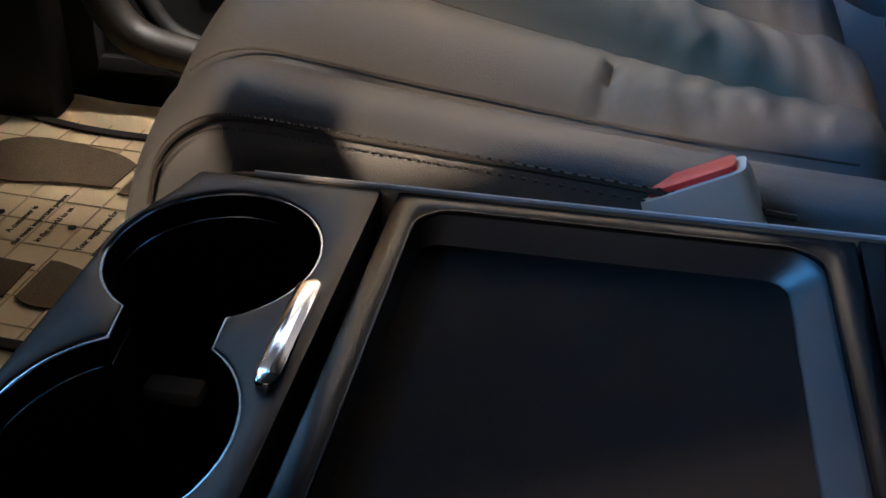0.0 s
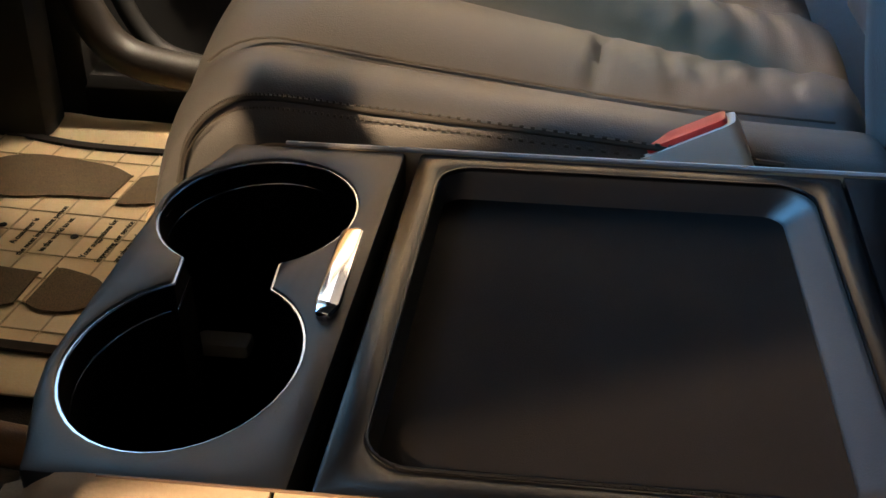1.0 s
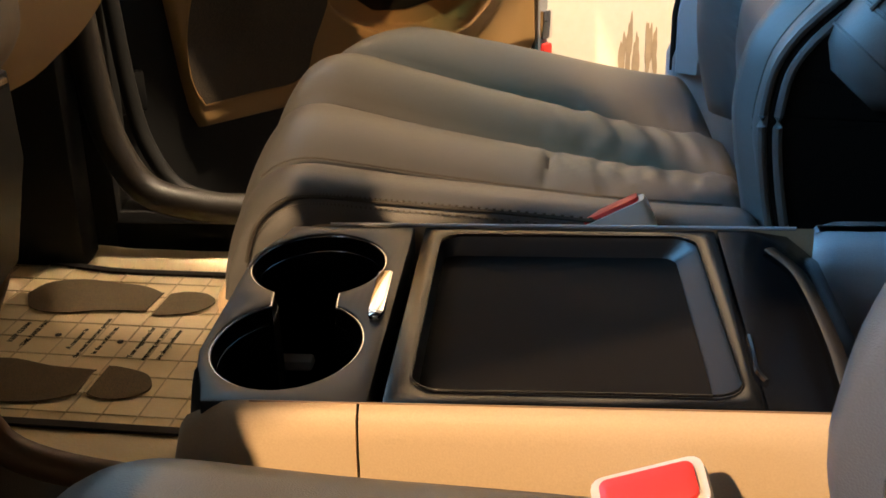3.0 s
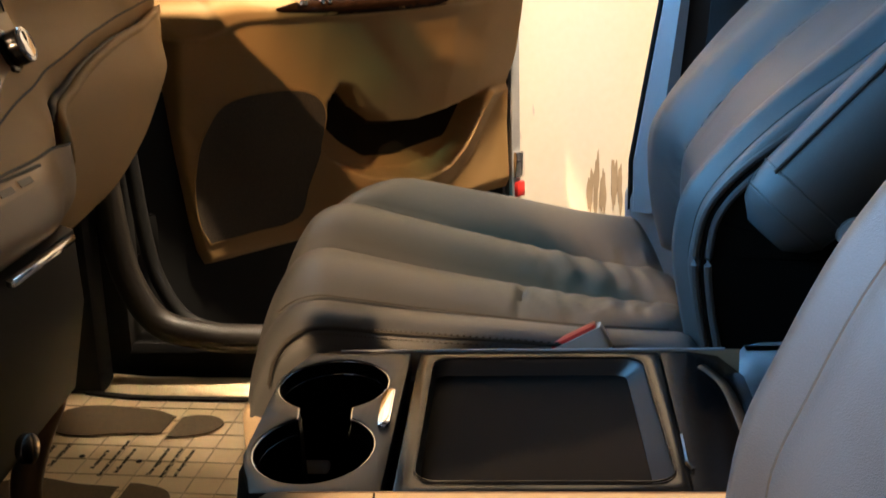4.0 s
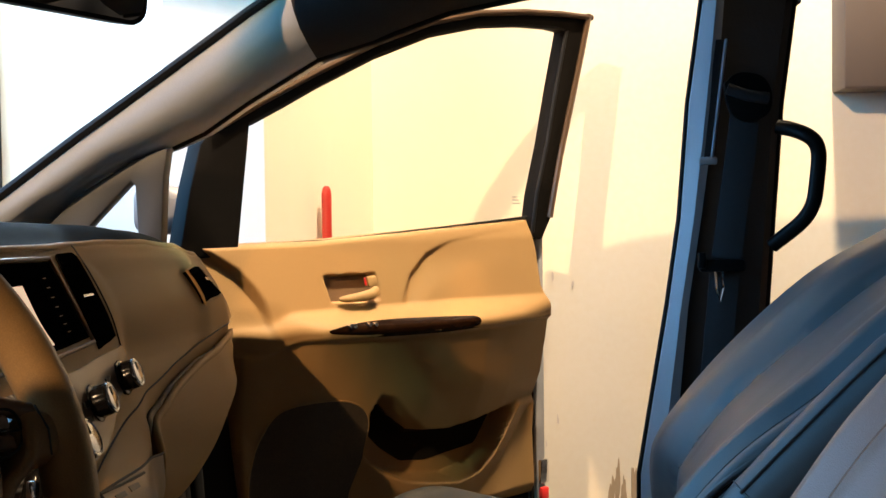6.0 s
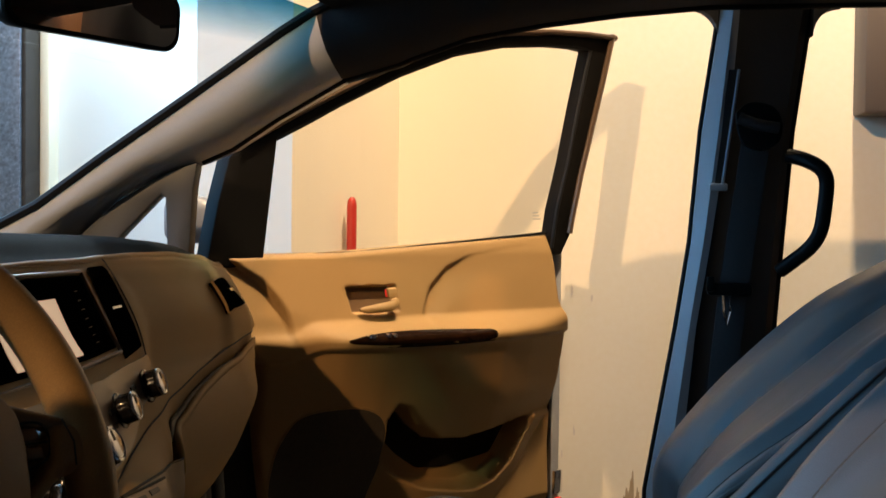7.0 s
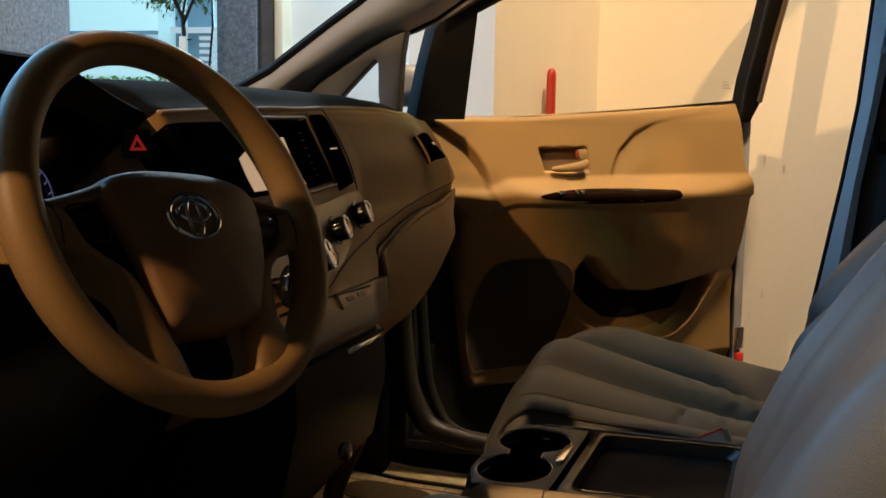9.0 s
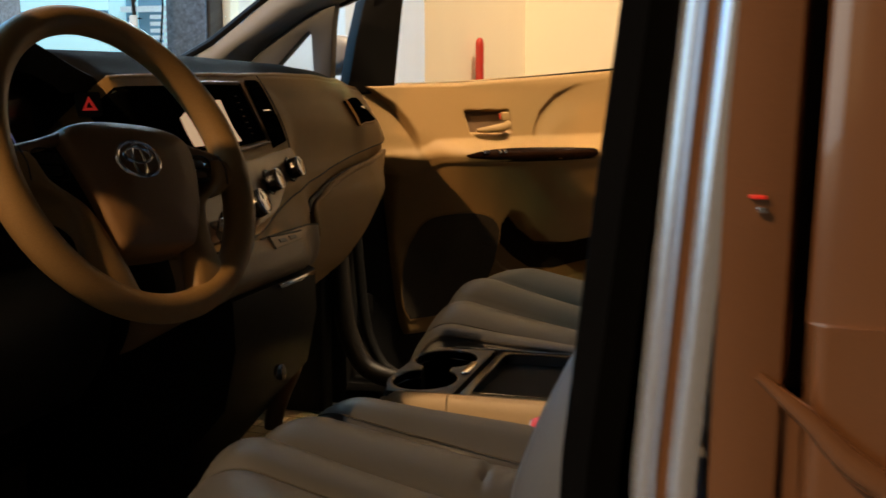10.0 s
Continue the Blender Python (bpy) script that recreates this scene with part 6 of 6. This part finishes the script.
part("latch", box(0.846, 0.874, 0.575, 0.63, -0.05, 0.002, 0.004), CHROME, door, "metal door latch")
part("latch_plate", box(0.848, 0.872, 0.535, 0.567, -0.04, 0.004, 0.004), RED, door, "red reflector by the latch")
part("door_seal", tube([(0.845, v, -0.02) for v in np.linspace(0.5, 1.16, 12)], 0.007, 8), RUBBER, door)
# speaker grille


def conform(outline, lift):
    """A slab that follows the door trim."""
    c = (sum(p[0] for p in outline) / len(outline), sum(p[1] for p in outline) / len(outline))
    bm = bmesh.new()
    rows = []
    for q in (1.0, 0.985, 0.8, 0.6, 0.4, 0.2):
        k = -0.004 if q == 1.0 else lift
        rows.append([bm.verts.new((x, y, door_w(x, y) + k)) for x, y in ((c[0] + (p[0] - c[0]) * q, c[1] + (p[1] - c[1]) * q) for p in outline)])
    n = len(outline)
    for a, b in zip(rows, rows[1:]):
        for i in range(n):
            bm.faces.new((a[i], a[(i + 1) % n], b[(i + 1) % n], b[i]))
    bm.faces.new(rows[-1])
    return bm


sp = [(p.x, p.y) for p in smooth_path([(x, y, 0) for x, y in ((0.118, 0.592), (0.100, 0.63), (0.098, 0.70), (0.122, 0.78), (0.152, 0.825), (0.22, 0.838), (0.285, 0.829), (0.322, 0.795), (0.324, 0.729), (0.310, 0.66), (0.294, 0.600), (0.20, 0.594), (0.118, 0.592))], 60)[:-1]]
part("speaker_grille", conform(sp, 0.0025), SPEAKER, door, "dark cloth speaker grille")
part("grille_edge", tube([(x, y, door_w(x, y) + 0.001) for x, y in sp], 0.0018, 6, closed=True), BEIGE, door)
# dark sheet in the pocket's upper part, standing for the shade there
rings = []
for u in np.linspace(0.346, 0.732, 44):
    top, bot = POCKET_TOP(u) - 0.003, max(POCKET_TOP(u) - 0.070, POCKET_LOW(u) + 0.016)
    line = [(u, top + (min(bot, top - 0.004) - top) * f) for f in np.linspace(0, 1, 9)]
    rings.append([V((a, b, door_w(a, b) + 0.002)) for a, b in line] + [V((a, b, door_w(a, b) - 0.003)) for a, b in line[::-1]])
part("pocket_shade", loft(rings), POCKETM, door, "dark sheet put into the door pocket for its shade", 60)
# inner handle
hc = [(p.x, p.y) for p in smooth_path([(x, y, 0) for x, y in ((0.252, 1.020), (0.241, 1.040), (0.237, 1.056), (0.246, 1.062), (0.30, 1.065), (0.350, 1.068), (0.358, 1.060), (0.358, 1.024), (0.350, 1.016), (0.300, 1.013), (0.262, 1.013), (0.252, 1.020))], 48)[:-1]]
HW = Matrix(((1, 0, 0, 0), (0, 1, 0, 0), (0, -0.28, 1, 0.3024), (0, 0, 0, 1)))
# darker than the beige trim, for the shade in the hollow
part("handle_cup", put(plate([(x * 0.96 + 0.012, y * 0.90 + 0.104) for x, y in hc], [], 0.004, pose(0, 0, 0.0105)), HW), TAUPE, door, "cup behind the inner handle, taupe for its shade")
part("inner_handle", put(tube(smooth_path([(0.262, 1.022, 0.031), (0.285, 1.023, 0.037), (0.312, 1.026, 0.042), (0.335, 1.030, 0.042), (0.350, 1.038, 0.037)], 16), [0.003, 0.005, 0.006, 0.007, 0.0075, 0.008, 0.0085, 0.009, 0.009, 0.0095, 0.0095, 0.0095, 0.009, 0.009, 0.008, 0.006], 10, 0.8), HW), BEIGE, door, "beige inner door handle")
part("lock_tab", put(box(0.332, 0.354, 1.042, 1.062, 0.029, 0.038, 0.003), HW), BEIGE, door)
part("lock_mark", put(box(0.3285, 0.331, 1.044, 1.059, 0.029, 0.033, 0.001), HW), RED, door)
# switch panel of the armrest
swp = [(p.x, p.y) for p in smooth_path([(x, y - 0.003, 0) for x, y in ((0.205, 0.972), (0.25, 0.980), (0.32, 0.984), (0.42, 0.983), (0.52, 0.979), (0.556, 0.976), (0.560, 0.963), (0.53, 0.9595), (0.44, 0.9585), (0.34, 0.9595), (0.26, 0.9625), (0.215, 0.967), (0.205, 0.972))], 50)[:-1]]


def shelf_slab(outline):
    """A slab that follows the top of the armrest shelf."""
    c = (sum(p[0] for p in outline) / len(outline), sum(p[1] for p in outline) / len(outline))
    bm = bmesh.new()
    rows = []
    for q in (1.0, 0.98, 0.8, 0.6, 0.4, 0.2):
        k = -0.004 if q == 1.0 else 0.0025
        pts = [(c[0] + (p[0] - c[0]) * q, c[1] + (p[1] - c[1]) * q) for p in outline]
        rows.append([bm.verts.new((x, y + k, door_w(x, y) + k * 0.5)) for x, y in pts])
    n = len(outline)
    for a, b in zip(rows, rows[1:]):
        for i in range(n):
            bm.faces.new((a[i], a[(i + 1) % n], b[(i + 1) % n], b[i]))
    bm.faces.new(rows[-1])
    return bm


part("switch_panel", shelf_slab(swp), WOOD, door, "gloss dark wood switch panel")
for u0, u1 in ((0.245, 0.262), (0.285, 0.292), (0.297, 0.304)):
    part("switch", put(box(-(u1 - u0) / 2, (u1 - u0) / 2, -0.002, 0.006, -0.008, 0.008, 0.002), pose((u0 + u1) / 2, 0.975, door_w((u0 + u1) / 2, 0.975))), CHROME, door, "bright window switch")
# window frame, sail panel, glass
outer = [(-0.045, 1.105), (-0.022, 1.22), (0.0, 1.300), (0.03, 1.335), (0.12, 1.385), (0.241, 1.446), (0.38, 1.512), (0.524, 1.567), (0.66, 1.600), (0.80, 1.618), (0.92, 1.626), (1.017, 1.628), (0.985, 1.52), (0.95, 1.41), (0.915, 1.30), (0.888, 1.20), (0.880, 1.168), (0.85, 1.120)]
inner = [(0.072, 1.115), (0.100, 1.340), (0.17, 1.375), (0.242, 1.413), (0.38, 1.479), (0.525, 1.535), (0.66, 1.567), (0.80, 1.584), (0.90, 1.589), (0.940, 1.586), (0.905, 1.46), (0.872, 1.33), (0.838, 1.22), (0.822, 1.135)]
part("window_frame", plate(outer, [inner], 0.045, pose(0, 0, 0.010), 0.004), FRAMEBLK, door, "satin black window frame")
part("frame_trim", tube([(u, v - 0.006, 0.014) for u, v in outer[3:12]], 0.007, 8), FRAMEBRN, door, "brown edge of the window frame")
part("frame_trim", tube([(u - 0.010, v, 0.014) for u, v in outer[11:17]], 0.007, 8), FRAMEBRN, door)
part("frame_seal", tube([(u, v, 0.006) for u, v in inner[1:]], 0.0045, 8), RUBBER, door)
part("belt_seal", tube([(u, TOPV(u) + 0.0005, -0.010) for u in np.linspace(0.20, 0.82, 14)], [0.0004 + 0.0002 * k for k in range(14)], 8), RUBBER, door, "black seal along the window")
g = part("window_glass", plate([(0.095, 1.12), (0.10, 1.345), (0.242, 1.42), (0.525, 1.545), (0.80, 1.592), (0.945, 1.592), (0.845, 1.155)], [], 0.004, pose(0, 0, -0.010)), CLEAR, door, "clear raised window glass")
g.visible_shadow = False
for k in range(3):
    part("glass_mark", box(0.775, 0.800 - 0.004 * k, 1.198 + 0.007 * k, 1.200 + 0.007 * k, -0.0095, -0.009), GREYTRIM, door)
part("outer_mirror", put(loft([[V((x * k, y * k, z)) for x, y in rounded(-0.05, 0.05, -0.045, 0.045, 0.025, 5)] for k, z in ((0.7, 0.04), (0.95, 0.015), (1.0, -0.015), (0.8, -0.05))]), pose(0.01, 1.19, -0.12, 0, 40, 0)), MIRRORGREY, door, "grey outer mirror housing")
part("hinge", box(-0.05, 0.03, 0.60, 0.66, -0.05, -0.02, 0.005), BLACK, door)
part("hinge", box(-0.05, 0.03, 0.90, 0.96, -0.05, -0.02, 0.005), BLACK, door)

# ---- rear-view mirror ----
mir = thing("rear_view_mirror", "black rear-view mirror hanging from the windscreen", "mirror", facing((-0.40, 0.19, 1.428), (0.88, -0.42, -0.06)))
mo = rounded(-0.125, 0.125, -0.036, 0.036, 0.024, 6)
part("housing", loft([[V((x * k, y * k, z)) for x, y in mo] for k, z in ((0.7, -0.04), (0.95, -0.025), (1.0, -0.004), (0.985, 0.0))]), BLACK, mir, "black mirror housing")
part("mirror_glass", plate([(x * 0.93, y * 0.86) for x, y in mo], [], 0.002, pose(0, 0, 0.0015)), MIRROR, mir, "mirror glass")
part("stem", tube([(0, 0.01, -0.03), (0, 0.05, -0.06), (0, 0.12, -0.09)], 0.012, 10), BLACK, mir)

# ---- paper mat in the passenger footwell ----
mat = thing("paper_floor_mat", "kraft paper floor mat printed with shoe soles and lines of text", "paper mat", pose(-0.430, 0.600, 0.430, 0, 0, -4))
bm = bmesh.new()
NX, NY = 40, 36
gv = [[bm.verts.new((x, y, 0.0015 * noise.noise(V((x * 14, y * 9, 0))) + 0.010 * step(0.215, 0.26, y) * (0.6 + 0.5 * noise.noise(V((x * 12, 3, 1)))))) for x in np.linspace(-0.33, 0.30, NX)] for y in np.linspace(-0.27, 0.25, NY)]
for j in range(NY - 1):
    for i in range(NX - 1):
        bm.faces.new((gv[j][i], gv[j][i + 1], gv[j + 1][i + 1], gv[j + 1][i]))
res = bmesh.ops.extrude_face_region(bm, geom=bm.faces[:])
bmesh.ops.translate(bm, verts=[e for e in res["geom"] if isinstance(e, bmesh.types.BMVert)], vec=(0, 0, -0.002))
part("sheet", bm, PAPER, mat, "creased kraft paper sheet", 80)
for line in (table([-0.33, 0.30], [-0.211, -0.211]), flow([-0.33, -0.18, -0.13, -0.064, 0.042, 0.30], [0.190, 0.195, 0.187, 0.176, 0.176, 0.182])):
    part("border_line", loft([[V((x, line(x) + dy, z)) for dy, z in ((-0.006, 0.001), (-0.006, 0.0046), (0.006, 0.0046), (0.006, 0.001))] for x in np.linspace(-0.33, 0.30, 40)]), INK, mat, "black border line")
for k in range(16):
    part("grid_line", box(-0.33 + k * 0.04, -0.329 + k * 0.04, -0.208, 0.195, 0.0012, 0.0024), GRIDINK, mat)
for k in range(10):
    part("grid_line", box(-0.33, 0.30, -0.185 + k * 0.041, -0.184 + k * 0.041, 0.0012, 0.0024), GRIDINK, mat)


def sole(cx, cy, flip, nm):
    s_ = [(-0.102, 0.0), (-0.090, 0.035), (-0.052, 0.050), (0.0, 0.045), (0.043, 0.037), (0.072, 0.020), (0.0735, 0.017), (0.071, -0.030), (0.069, -0.034), (0.017, -0.038), (-0.035, -0.050), (-0.078, -0.040)]
    h_ = [(0.0845, 0.016), (0.087, 0.019), (0.105, 0.026), (0.132, 0.022), (0.150, 0.0), (0.135, -0.030), (0.100, -0.043), (0.086, -0.044), (0.084, -0.041)]
    for o, n_ in ((s_, "sole_print"), (h_, "heel_print")):
        q = smooth_path([(x, y * flip, 0) for x, y in o + o[:1]], 41)[:-1]
        part(n_, plate([(cx + p.x, cy + p.y) for p in q], [], 0.002, pose(0, 0, 0.0042)), PRINT, mat, "speckled dark shoe sole print")


sole(-0.050, 0.092, 1, "a")
sole(-0.048, -0.130, -1, "b")


def words(text, x, y, size):
    cu = bpy.data.curves.new("printed_text", "FONT")
    cu.body, cu.size, cu.extrude = text, size, 0.0003
    cu.align_x, cu.align_y = "CENTER", "CENTER"
    tmp = bpy.data.objects.new("printed_text", cu)
    scene.collection.objects.link(tmp)
    dg = bpy.context.evaluated_depsgraph_get()
    me = bpy.data.meshes.new_from_object(tmp.evaluated_get(dg))
    bpy.data.objects.remove(tmp)
    me.materials.clear()
    me.materials.append(INK)
    ob = new("printed_text", me)
    ob.parent = mat
    ob.matrix_basis = pose(x, y, 0.004, 0, 0, 90)


TXT = 0.0092
for text, wx, wy in (("KEEP CLEAN", -0.538, 0.585), ("THIS PAPER MAT", -0.518, 0.585),
                     ("A customer is", -0.460, 0.575), ("the most important person", -0.443, 0.580), ("in the world to us.", -0.425, 0.575),
                     ("Your suggestions for", -0.380, 0.575), ("improving our service", -0.362, 0.572), ("are always welcome", -0.345, 0.572)):
    words(text, wx + 0.430, wy - 0.600, TXT)
for dx, dy in ((-0.058, -0.017), (0.024, -0.026)):
    part("print_dot", plate([(dx + 0.004 * math.cos(a), dy + 0.004 * math.sin(a)) for a in np.linspace(0, 6.283, 17)[:-1]], [], 0.001, pose(0, 0, 0.004)), INK, mat)
